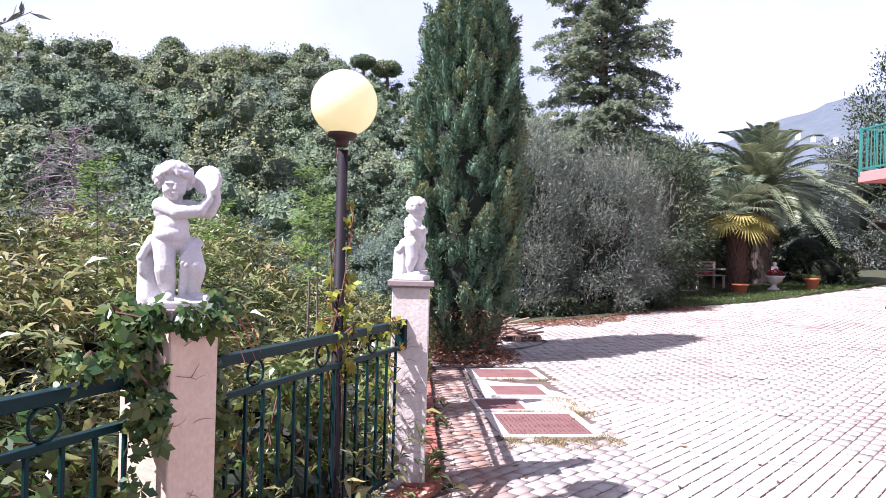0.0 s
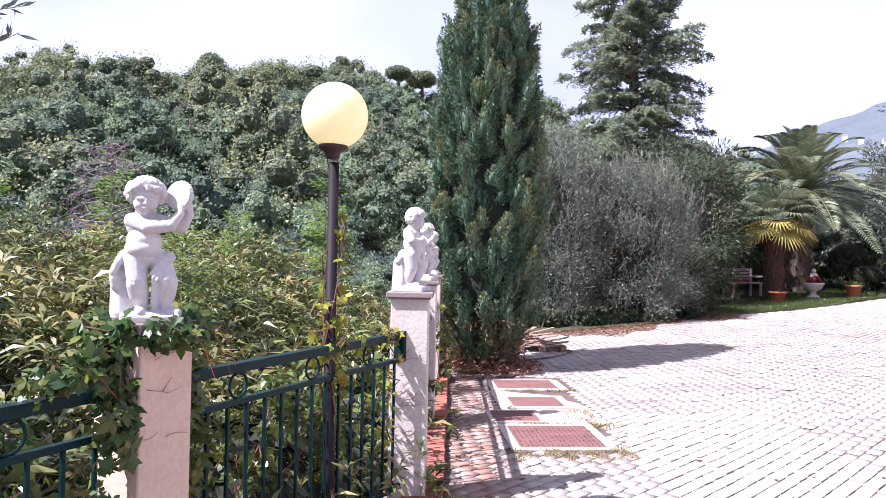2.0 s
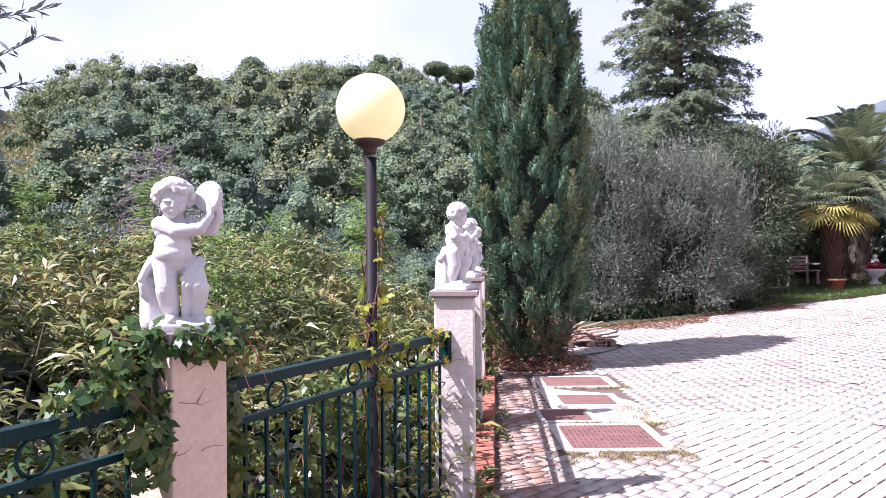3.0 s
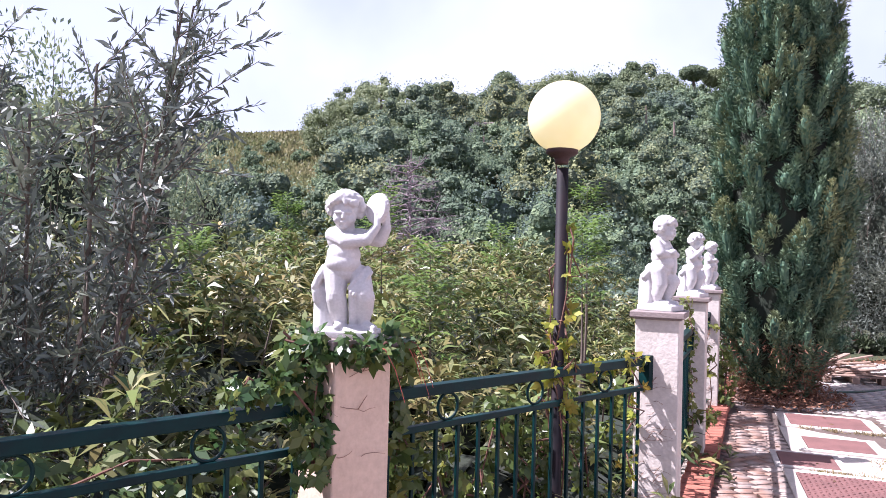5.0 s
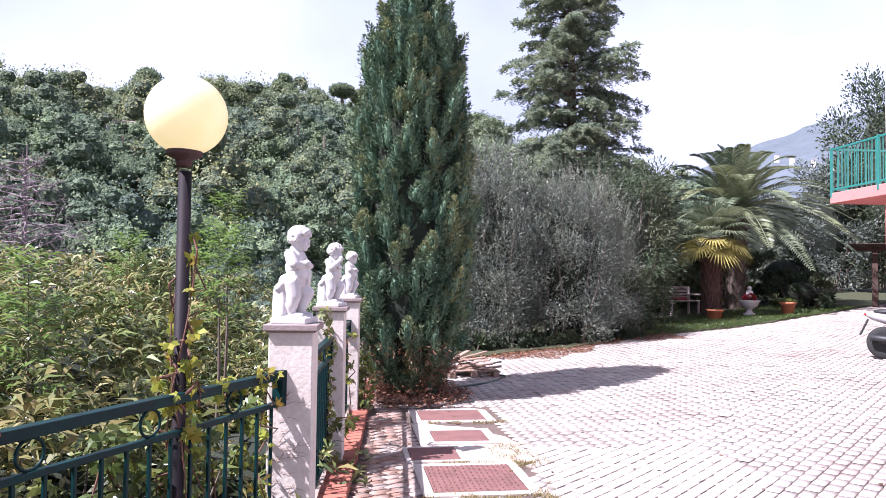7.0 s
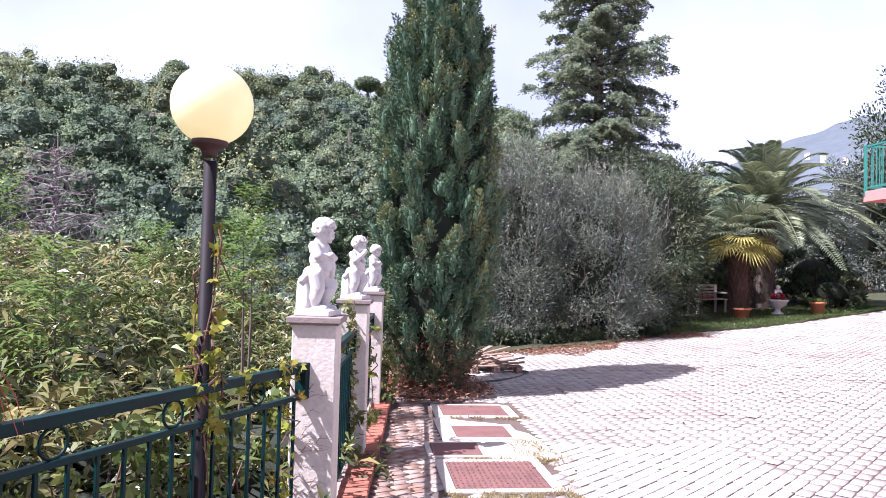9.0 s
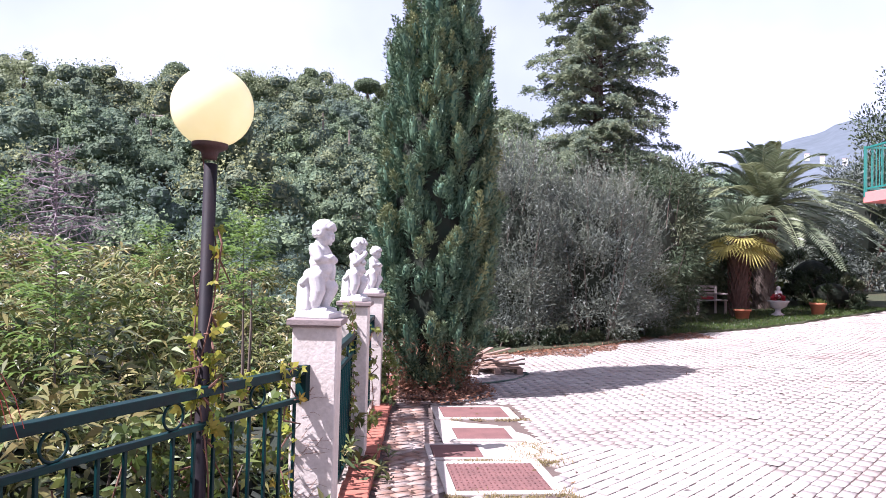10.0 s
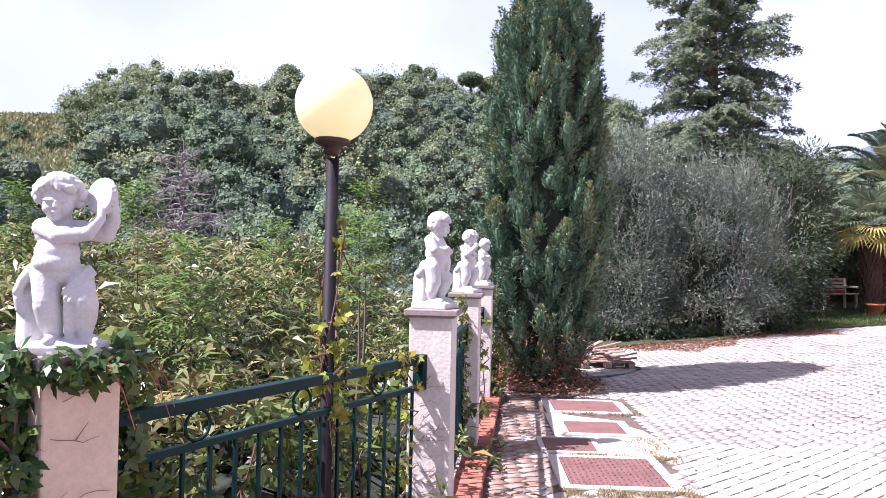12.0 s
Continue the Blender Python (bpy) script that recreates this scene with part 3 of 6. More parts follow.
def statue_arms(where, yaw, seed, hand_up, label, lean=0.0):
    """A putto with folded arms, or one hand at its chin, leaning on a stump."""
    rng = np.random.default_rng(seed)
    bm = bmesh.new()
    box(bm, (0.19, 0.21, 0.04), pose(0, 0, 0.02), 0.006)
    ball(bm, (0, 0, 0.04), (0.085, 0.092, 0.018))
    putto_head(bm, (0.004 + lean, -0.022, 0.492), -6, rng, 10)
    limb(bm, (0, 0.004, 0.415), (lean, -0.008, 0.450), 0.037, 0.034)
    ball(bm, (0, 0.004, 0.382), (0.068, 0.055, 0.052), u=24, v=16)
    ball(bm, (0, -0.006, 0.326), (0.069, 0.064, 0.062), u=24, v=16)
    ball(bm, (0, -0.014, 0.288), (0.066, 0.064, 0.050), u=24, v=16)
    ball(bm, (0, 0.010, 0.250), (0.074, 0.070, 0.050), u=24, v=16)
    for s in (-1, 1):
        ball(bm, (0.034 * s, 0.048, 0.244), (0.038, 0.034, 0.042))
    limb(bm, (-0.036, 0.008, 0.236), (-0.040, -0.012, 0.160), 0.050, 0.041)
    limb(bm, (-0.040, -0.010, 0.150), (-0.038, 0.006, 0.105), 0.038, 0.037)
    limb(bm, (-0.038, 0.006, 0.105), (-0.036, 0.010, 0.060), 0.037, 0.025)
    limb(bm, (-0.036, 0.004, 0.054), (-0.042, -0.056, 0.050), 0.022, 0.015)
    limb(bm, (0.036, 0.0, 0.235), (0.044, -0.056, 0.178), 0.049, 0.040)
    limb(bm, (0.044, -0.054, 0.166), (0.038, -0.030, 0.110), 0.037, 0.034)
    limb(bm, (0.038, -0.030, 0.110), (0.034, -0.020, 0.062), 0.034, 0.023)
    limb(bm, (0.034, -0.024, 0.054), (0.040, -0.080, 0.050), 0.021, 0.014)
    for s in (-1, 1):
        limb(bm, (0.070 * s, 0.006, 0.400), (0.080 * s, -0.026, 0.345), 0.033, 0.029)
    limb(bm, (0.080, -0.026, 0.345), (-0.020, -0.080, 0.350), 0.027, 0.020)
    ball(bm, (-0.032, -0.078, 0.352), 0.020)
    if hand_up:
        limb(bm, (-0.080, -0.026, 0.345), (-0.014, -0.084, 0.420), 0.027, 0.019)
        ball(bm, (-0.010, -0.084, 0.434), 0.021)
    else:
        limb(bm, (-0.080, -0.026, 0.345), (0.024, -0.078, 0.336), 0.028, 0.020)
        folds(bm, (0.010, -0.066, 0.330), (0.020, -0.070, 0.235), (0.014, 0.0, 0.0), 2, 0.016, 0.012)
    # stump behind the leg, with cloth falling over it from the hip
    limb(bm, (-0.036, 0.078, 0.185), (-0.030, 0.074, 0.045), 0.036, 0.046)
    folds(bm, (-0.050, 0.030, 0.262), (-0.052, 0.080, 0.205), (0.014, 0.008, 0.0), 3, 0.020, 0.022)
    folds(bm, (-0.056, 0.070, 0.205), (-0.060, 0.066, 0.060), (0.004, 0.020, 0.0), 3, 0.016, 0.018)
    folds(bm, (-0.060, -0.03, 0.262), (0.060, -0.056, 0.270), (0.0, 0.0, 0.012), 2, 0.010, 0.011)
    return finish_statue(bm, where, yaw, label)


statue_tambourine()
statue_arms(P2, 76, 5, False, "white stone putto statue with folded arms beside a stump")
statue_arms(P3, 72, 6, True, "white stone putto statue with a hand raised to its chin", 0.006)
statue_arms(P4, 76, 8, False, "white stone putto statue with folded arms before the cypress")


# ---------------- lamp ----------------
def build_lamp():
    lamp = thing("garden_lamp", pose(-0.256, -0.655, -2.0), "globe lamp on a black pole wound with yellow vine", "lamp")
    bm = bmesh.new()
    rod(bm, (0, 0, 0), (0.006, 0, 4.16), 0.033, 0.030, 20)
    part("pole", bm, M["pole"], lamp, "black painted steel pole", True)
    bm = bmesh.new()
    lathe(bm, [(0.033, 4.18), (0.036, 4.20), (0.042, 4.215), (0.074, 4.230), (0.082, 4.236), (0.082, 4.256), (0.074, 4.262)], 32)
    part("collar", bm, M["rust"], lamp, "rusty brown collar", True)
    m, n, l, bsdf = nodes("opal_globe")
    tr, mx = n.new("ShaderNodeBsdfTranslucent"), n.new("ShaderNodeMixShader")
    col = mix_rgb(m.node_tree, noise_fac(m.node_tree, 6, 3, 0.3, 0.8), (0.95, 0.90, 0.66), (0.93, 0.85, 0.55))
    l.new(col, bsdf.inputs["Base Color"])
    l.new(col, tr.inputs["Color"])
    bsdf.inputs["Roughness"].default_value = 0.25
    mx.inputs["Fac"].default_value = 0.55
    l.new(bsdf.outputs["BSDF"], mx.inputs[1])
    l.new(tr.outputs["BSDF"], mx.inputs[2])
    l.new(mx.outputs["Shader"], n["Material Output"].inputs["Surface"])
    bm = bmesh.new()
    ball(bm, (0.006, 0, 4.424), 0.187, u=48, v=32)
    part("globe", bm, m, lamp, "yellowed opal plastic globe", True)


build_lamp()


# ---------------- trees ----------------
def build_cypress(x, y, height, radius, seed, label):
    rng = np.random.default_rng(seed)
    z0 = float(yard(x, y)) - 0.02
    t = thing("cypress_tree", pose(x, y, z0), label, "tree")
    prof = lambda h: radius * np.interp(h, [0, 0.05, 0.14, 0.3, 0.5, 0.7, 0.85, 0.95, 1.0], [0.34, 0.62, 0.92, 1.02, 0.99, 0.88, 0.70, 0.40, 0.06])
    bm = bmesh.new()
    tube(bm, [(0, 0, 0), (0.02, 0, 0.6), (0, 0.02, height * 0.9)], [0.13, 0.10, 0.03], 10)
    part("trunk", bm, M["bark"], t)
    # solid dark body standing in for the crown's shaded interior
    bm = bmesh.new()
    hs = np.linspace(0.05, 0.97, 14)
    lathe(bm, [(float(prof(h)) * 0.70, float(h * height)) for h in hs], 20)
    part("inner_shade_core", bm, M["leaf_shade_core"], t)
    # upright plumes, the outer ones standing clear of dark grooves
    nt, per = 760, 230
    th = (np.arange(nt) + rng.random(nt)) / nt
    ta = np.arange(nt) * 2.39996 + 0.35 * rng.normal(size=nt)
    back = np.arange(nt) % 3 == 0
    tr_ = prof(th) * np.where(back, 0.68 + 0.06 * rng.random(nt), 0.74 + 0.26 * rng.random(nt))
    foot = np.stack([tr_ * np.cos(ta), tr_ * np.sin(ta), 0.02 + th * (height - 0.60)], 1)
    out = np.stack([np.cos(ta), np.sin(ta), np.zeros(nt)], 1)
    axis = unit(out * 0.30 + np.array([0, 0, 1.0]) + 0.12 * rng.normal(size=(nt, 3)))
    tall, wide = 0.26 + 0.36 * rng.random(nt) ** 1.4, 0.050 + 0.055 * rng.random(nt)
    side = unit(np.cross(axis, rng.normal(size=(nt, 3))))
    third = np.cross(axis, side)
    k = np.repeat(np.arange(nt), per)
    v, f = rng.random(len(k)) ** 0.85, rng.random(len(k)) * 2 * np.pi
    lobes = 1 + 0.28 * np.sin(3 * f + 5 * rng.random(nt)[k]) * np.sin(v * 9 + 6 * rng.random(nt)[k])
    rim = np.sin(np.pi * np.clip(v, 0.04, 1) ** 0.62) ** 0.75 * (0.72 + 0.36 * rng.random(len(k))) * lobes
    radial = side[k] * np.cos(f)[:, None] + third[k] * np.sin(f)[:, None]
    c = foot[k] + axis[k] * (v * tall[k])[:, None] + radial * (rim * wide[k])[:, None]
    d = axis[k] * 0.8 + 0.65 * radial + 0.38 * rng.normal(size=(len(k), 3))
    q = leaf_quads(c, d, 0.062 * (1.15 - 0.4 * v) * (0.6 + 0.8 * rng.random(len(k))), 0.018, rng, 0.45, facing=radial + 0.25 * out[k])
    # recessed plumes lose the pale tint: groove shade put into their colour
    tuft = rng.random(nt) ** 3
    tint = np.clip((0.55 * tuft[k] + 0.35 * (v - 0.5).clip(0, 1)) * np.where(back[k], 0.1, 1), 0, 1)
    body = ball_patches(3)
    g = foot + axis * (tall * 0.45)[:, None]
    cq = g[:, None, None] + (body[None, ..., :1] * side[:, None, None] + body[None, ..., 1:2] * third[:, None, None]) * (wide * 0.60)[:, None, None, None] \
        + body[None, ..., 2:] * axis[:, None, None] * (tall * 0.36)[:, None, None, None]
    q = np.concatenate([q, cq.reshape(-1, 4, 3)])
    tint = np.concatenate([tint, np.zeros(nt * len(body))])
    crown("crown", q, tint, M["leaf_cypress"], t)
    n = 3600
    a, zz = rng.random(n) * 2 * np.pi, 0.05 + 0.75 * rng.random(n) ** 1.4
    rr = prof(zz / height) * (0.72 + 0.38 * rng.random(n)) + 0.05
    c = np.stack([rr * np.cos(a), rr * np.sin(a), zz], 1)
    patch = (np.sin(a * 5 + 1.0) + np.sin(a * 2 + zz * 7)) > -0.2
    dn = np.stack([np.cos(a), np.sin(a), 0.5 * rng.normal(size=n)], 1) + 0.6 * rng.normal(size=(n, 3))
    ob = crown("dry_foliage", leaf_quads(c, dn, 0.085, 0.012, rng)[patch], rng.random(n)[patch], M["litter"], t)
    tagged(ob, "dry reddish-brown twigs at the base")
    return t


build_cypress(0.91, 5.78, 6.05, 0.80, 11, "tall dense columnar green cypress beside the paving")


def branchy(bm, rng, start, direction, length, radius, depth, tips, droop=0.0):
    """Recursive limbs; collects the twig tips."""
    pts, p, d = [Vector(start)], Vector(start), Vector(direction).normalized()
    seg = 4
    for i in range(seg):
        d = (d + Vector(rng.normal(size=3)) * 0.14 + Vector((0, 0, -droop))).normalized()
        p = p + d * (length / seg)
        pts.append(p.copy())
    tube(bm, pts, [radius * (1 - 0.6 * i / seg) for i in range(seg + 1)], 6 if depth else 4)
    tips.extend([pts[2], pts[3], pts[4]] if depth < 2 else [pts[4]])
    if depth > 0:
        for k in range(3 if depth > 1 else 4):
            at = pts[2 + k % 3]
            nd = (d + Vector(rng.normal(size=3)) * 0.75).normalized()
            branchy(bm, rng, at, nd, length * 0.62, radius * 0.42, depth - 1, tips, droop)


def build_olive(x, y, z0, seed, label, limbs=24):
    """An open olive: trunk, ascending limbs and many leafy upright shoots, bare twigs low down."""
    rng = np.random.default_rng(seed)
    t = thing("olive_tree", pose(x, y, z0), label, "tree")
    bm = bmesh.new()
    tube(bm, [(0, 0, -0.3), (0.05, 0.02, 0.7), (0.0, 0.05, 1.5)], [0.10, 0.08, 0.06], 9)
    shoots = []
    for k in range(limbs):
        a, out = 2.39996 * k, 0.25 + 0.85 * rng.random()
        zt = 1.9 + 3.0 * rng.random() * (1.15 - 0.40 * out)
        p0, p1 = Vector((0, 0.04, 0.6 + 0.9 * rng.random())), Vector((out * math.cos(a), out * math.sin(a), zt))
        mid = p0.lerp(p1, 0.5) + Vector((0.15 * math.cos(a), 0.15 * math.sin(a), 0.1 * rng.normal()))
        tube(bm, [p0, mid, p1], [0.022, 0.014, 0.006], 5)
        for j in range(30):
            f = 0.35 + 0.65 * rng.random()
            st = mid.lerp(p1, (f - 0.35) / 0.65)
            d = (Vector((math.cos(a), math.sin(a), 0)) * 0.5 + Vector(rng.normal(size=3)) * 0.7 + Vector((0, 0, 0.75))).normalized()
            ln = 0.22 + 0.32 * rng.random()
            e = st + d * ln
            tube(bm, [st, e], [0.004, 0.0015], 4)
            shoots.append((st, d, ln))
    for k in range(26):
        a = rng.random() * 6.28
        p0 = Vector((0.3 * math.cos(a), 0.3 * math.sin(a), 0.9 + 0.8 * rng.random()))
        p1 = p0 + Vector((math.cos(a) * 0.7, math.sin(a) * 0.7, 0.25 * rng.normal()))
        tube(bm, [p0, p0.lerp(p1, 0.5) + Vector((0, 0, 0.08)), p1], [0.007, 0.005, 0.002], 4)
    part("trunk", bm, M["twig"], t, "pale grey trunk and bare twigs")
    cs, ax, tint = [], [], []
    for st, d, ln in shoots:
        n = int(ln / 0.013)
        tt = 0.8 * rng.random() ** 2
        for i in range(n):
            cs.append(st + d * (ln * i / n))
            ax.append(d * 0.75 + Vector(rng.normal(size=3)) * 0.6)
            tint.append(tt)
    cs, ax = np.array([tuple(v) for v in cs]), np.array([tuple(v) for v in ax])
    sc = 1 + 0.25 * rng.normal(size=len(cs)).clip(-2, 2)
    crown("crown", leaf_quads(cs, ax, 0.070 * sc, 0.0155 * sc, rng), np.array(tint), M["leaf_olive"], t)


build_olive(-2.72, -1.85, -1.2, 23, "olive tree with silvery leaves and bare lower twigs")
# second olive is added out of view, only to throw shade on the fence
build_olive(-3.05, -3.5, -1.4, 24, "unseen olive tree added to shade the fence", 12)


def build_cedar(x, y, z0, height, spread, seed, label):
    rng = np.random.default_rng(seed)
    t = thing("cedar_tree", pose(x, y, z0), label, "tree")
    bm = bmesh.new()
    tube(bm, [(0, 0, -0.2), (0.05, 0, height * 0.5), (0, 0.1, height)], [0.26, 0.15, 0.02], 10)
    cs, tint = [], []
    count = 250
    for b in range(count):
        h = 0.06 + 0.91 * (b / count) ** 1.05
        a = b * 2.39996 + 0.5 * rng.normal()
        ln = spread * (1 - h) ** 0.80 * (0.45 + 0.62 * rng.random()) + 0.22
        rise, zb = 0.05 + 0.42 * h + 0.10 * rng.normal(), h * height + 0.12 * rng.normal()
        sag = 0.30 - 0.12 * h
        pts = [Vector((math.cos(a) * ln * s, math.sin(a) * ln * s, zb + ln * (rise * s - sag * s * s))) for s in (0, 0.35, 0.7, 1.0)]
        tube(bm, pts, [0.05 * (1 - h) + 0.015, 0.035 * (1 - h) + 0.01, 0.018, 0.006], 5)
        nb = int(13 * ln) + 8
        s0 = 0.10 + 0.90 * rng.random(nb) ** 0.8
        sgn = np.where(np.arange(nb) % 2, 1.0, -1.0)
        bl = (0.36 * ln * (1.08 - s0) + 0.18) * (0.6 + 0.6 * rng.random(nb))
        m = 34
        kk = np.repeat(np.arange(nb), m)
        f = np.tile(np.linspace(0.08, 1, m), nb)
        along, across = ln * s0[kk] + 0.62 * bl[kk] * f, sgn[kk] * 0.78 * bl[kk] * f
        sz = along / ln
        px = math.cos(a) * along - math.sin(a) * across
        py = math.sin(a) * along + math.cos(a) * across
        pz = zb + ln * (rise * sz - sag * sz * sz) - (0.22 + 0.35 * rng.random(nb))[kk] * bl[kk] * f ** 2 + 0.04 * rng.normal(size=nb)[kk]
        cs.append(np.stack([px, py, pz], 1))
        tint.append(np.clip(rng.random() * 0.30 + 0.45 * f ** 3, 0, 1))
    part("trunk", bm, M["bark"], t)
    c, ti = np.concatenate(cs), np.concatenate(tint)
    k = np.repeat(np.arange(len(c)), 1)
    out = unit(c * np.array([1, 1, 0]))
    d = out[k] * 0.8 + rng.normal(size=(len(k), 3)) * np.array([0.9, 0.9, 0.5]) + np.array([0, 0, 0.15])
    pos = c[k] + rng.normal(size=(len(k), 3)) * np.array([0.022, 0.022, 0.014])
    q = leaf_quads(pos, d, 0.085 + 0.06 * rng.random(len(k)), 0.060, rng, 0.7, facing=np.repeat(np.array([[0, 0, 1.0]]), len(k), 0))[:, [0, 1, 3]]
    crown("crown", q, np.clip(ti[k] + 0.3 * (rng.random(len(k)) - 0.4), 0, 1), M["leaf_cedar"], t)


build_cedar(6.05, 18.0, 0.5, 13.5, 3.9, 31, "tall blue-green cedar with layered boughs")


# ---------------- shrubs on the slope ----------------
def build_shrub(x, y, top, spread, seed, leaves, label, mat="leaf_shrub", length=0.15, width=0.028, name="shrub", tint0=0.0, depth=None):
    rng = np.random.default_rng(seed)
    z0 = float(ground_height(x, y)) - 0.05
    t = thing(name, pose(x, y, z0), label, "shrub")
    height = top - z0
    bm = bmesh.new()
    nb = 9
    for k in range(nb):
        a = 2 * math.pi * k / nb + rng.random()
        rr = spread * (0.3 + 0.5 * rng.random())
        tube(bm, [(0.04 * math.cos(a), 0.04 * math.sin(a), -0.1), (rr * 0.5 * math.cos(a), rr * 0.5 * math.sin(a), height * 0.5),
                  (rr * math.cos(a), rr * math.sin(a), height * (0.75 + 0.2 * rng.random()))], [0.025, 0.016, 0.005], 5)
    part("stem", bm, M["twig"], t)
    # added dark core, so gaps between leaves read as deep shade
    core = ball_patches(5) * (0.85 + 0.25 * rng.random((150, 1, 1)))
    ob = new("inner_shade_core", quads_mesh("inner_shade_core", core * np.array([spread * 0.62, spread * 0.62, height * 0.36]) + np.array([0, 0, height * 0.42]), M["leaf_shade_core"]))
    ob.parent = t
    nc = max(14, int(16 * spread * spread))
    d = sphere_points(nc, rng)
    dep = depth or height * 0.5
    cc = np.stack([d[:, 0] * spread * 0.8, d[:, 1] * spread * 0.8, height - dep + d[:, 2] * dep * 0.85], 1)
    rad = (0.28 + 0.25 * rng.random(nc)) * min(1.0, spread)
    whorls = max(1, leaves // (nc * 8))
    j = np.repeat(np.arange(nc), whorls)
    d = sphere_points(len(j), rng)
    d[:, 2] = np.abs(d[:, 2]) * np.where(rng.random(len(j)) < 0.75, 1, -1)
    tipc = cc[j] + d * (rad[j] * (0.45 + 0.65 * rng.random(len(j))))[:, None]
    w = np.repeat(np.arange(len(j)), 8)
    ang = np.tile(np.arange(8) * 2.39996, len(j)) + rng.random(len(j))[w] * 6.28
    flatd = np.stack([np.cos(ang), np.sin(ang), 0.25 + 0.5 * rng.normal(size=len(w))], 1)
    la = flatd + 0.6 * d[w]
    sc = 1 + 0.3 * rng.normal(size=len(w)).clip(-1.8, 1.8)
    q = leaf_quads(tipc[w] - np.array([0, 0, 1]) * (0.06 * rng.random(len(w)))[:, None], la, length * sc, width * sc, rng, 0.42, 0.35, facing=d[w] + np.array([0, 0, 0.6]))
    k = j[w]
    crown("crown", q, np.clip(tint0 + 0.5 * rng.random(nc)[k] ** 3 + 0.2 * rng.normal(size=len(k)), 0, 1), M[mat], t)
    return t


srng = np.random.default_rng(77)
for i in range(46):
    side = 0.55 + 5.6 * (i % 6) / 6 + 0.5 * srng.random()
    along = -3.2 + 13.0 * (i // 6) / 8 + srng.random()
    if along < P2.y:
        base = P2 + DIR1 * (along - P2.y)
        pos = base + Vector((-DIR1.y, DIR1.x, 0)) * side
    else:
        pos = Vector((P2.x - side, along, 0))
    if (pos - Vector((-2.75, -1.9, 0))).length < 0.9:
        continue
    top = 0.80 + 0.16 * side + 0.35 * srng.random() + 0.03 * max(0, along)
    if along > -0.6 and side < 2.0:
        top = min(top, 0.30 + 0.42 * side)
    build_shrub(pos.x, pos.y, top, 0.85 + 0.35 * srng.random(), 100 + i, 3300, "leafy shrub with slender drooping leaves on the slope",
                depth=1.0, tint0=0.10 * srng.random())


# ---------------- far woods ----------------
def build_woods(name, mat, count, seed, label, rmin, rmax, size, per, leaf, flat, azr=(-32, 62), broad=0.8):
    rng = np.random.default_rng(seed)
    cc, rad, tint = [], [], []
    while len(cc) < count:
        az = math.radians(azr[0] + (azr[1] - azr[0]) * rng.random())
        r = math.sqrt(rmin ** 2 + (rmax ** 2 - rmin ** 2) * rng.random())
        x, y = CAM0[0] - r * math.sin(az), CAM0[1] + r * math.cos(az)
        if math.degrees(az) < -4 and r < 46:
            continue
        if abs(math.degrees(az) - 28.5) < 3.5 and r < 27:
            continue
        open_hill = 32.5 < math.degrees(az) < 47 and r > 52
        if open_hill and (rng.random() < 0.72 or r > 90):
            continue
        z = float(ground_height(x, y))
        s = size * (0.55 + 1.05 * rng.random() ** 1.4) * (0.4 if open_hill else 0.82 if r > 82 else 1.0)
        tt = rng.random() ** 1.2
        for j in range(14):
            d = sphere_points(1, rng)[0] * (0.55 + 0.45 * rng.random())
            cc.append((x + d[0] * s * 0.9, y + d[1] * s * 0.9, z + s * (0.25 + 1.10 * abs(d[2])) * flat))
            rad.append(s * (0.17 + 0.20 * rng.random()))
            tint.append(tt)
    cc, rad, tint = np.array(cc), np.array(rad), np.array(tint)
    k = np.repeat(np.arange(len(cc)), per)
    d = sphere_points(len(k), rng)
    d[:, 2] = np.where(d[:, 2] < -0.3, -d[:, 2], d[:, 2])
    c = cc[k] + d * (rad[k] * (0.58 + 0.62 * rng.random(len(k)) ** 1.2))[:, None] * np.array([1, 1, 0.9])
    ax = np.cross(d, rng.normal(size=d.shape)) + 0.45 * d + np.array([0, 0, 0.25])
    sz = leaf * (0.5 + 0.8 * rng.random(len(k)))
    q = leaf_quads(c, ax, sz, sz * broad, rng, 0.75, facing=d + 0.45 * rng.normal(size=d.shape) + np.array([0, 0, 0.25]))[:, [0, 1, 3]]
    core = ball_patches(2)
    sphere = core[None] * (0.75 + 0.5 * rng.random((len(cc), 1, 1, 3)))
    cq = cc[:, None, None, :] + sphere * (rad * 0.58)[:, None, None, None] * np.array([1, 1, 0.9])
    inner = new(name + "_shade", quads_mesh(name + "_shade", cq.reshape(-1, 4, 3), M[mat + "_mass"], np.repeat(tint, core.shape[0])))
    tagged(inner, "inner foliage of the " + label, "trees", kind="stuff")
    ob = new(name, quads_mesh(name, q, M[mat], tint[k]))
    tagged(ob, label, "trees", kind="stuff")


build_woods("woods", "leaf_wood_a", 9200, 51, "broadleaf woods covering the far hillside", 37, 104, 2.6, 78, 0.22, 1.1, (-25, 60))
build_woods("thicket", "leaf_wood_a", 2100, 53, "leafy thicket on the near slope below the fence", 12, 40, 1.7, 210, 0.14, 1.15, (0, 60), 0.42)
build_woods("pine_woods", "leaf_wood_b", 2600, 52, "dark pines among the hillside woods", 34, 104, 3.1, 78, 0.22, 1.4, (-25, 60))


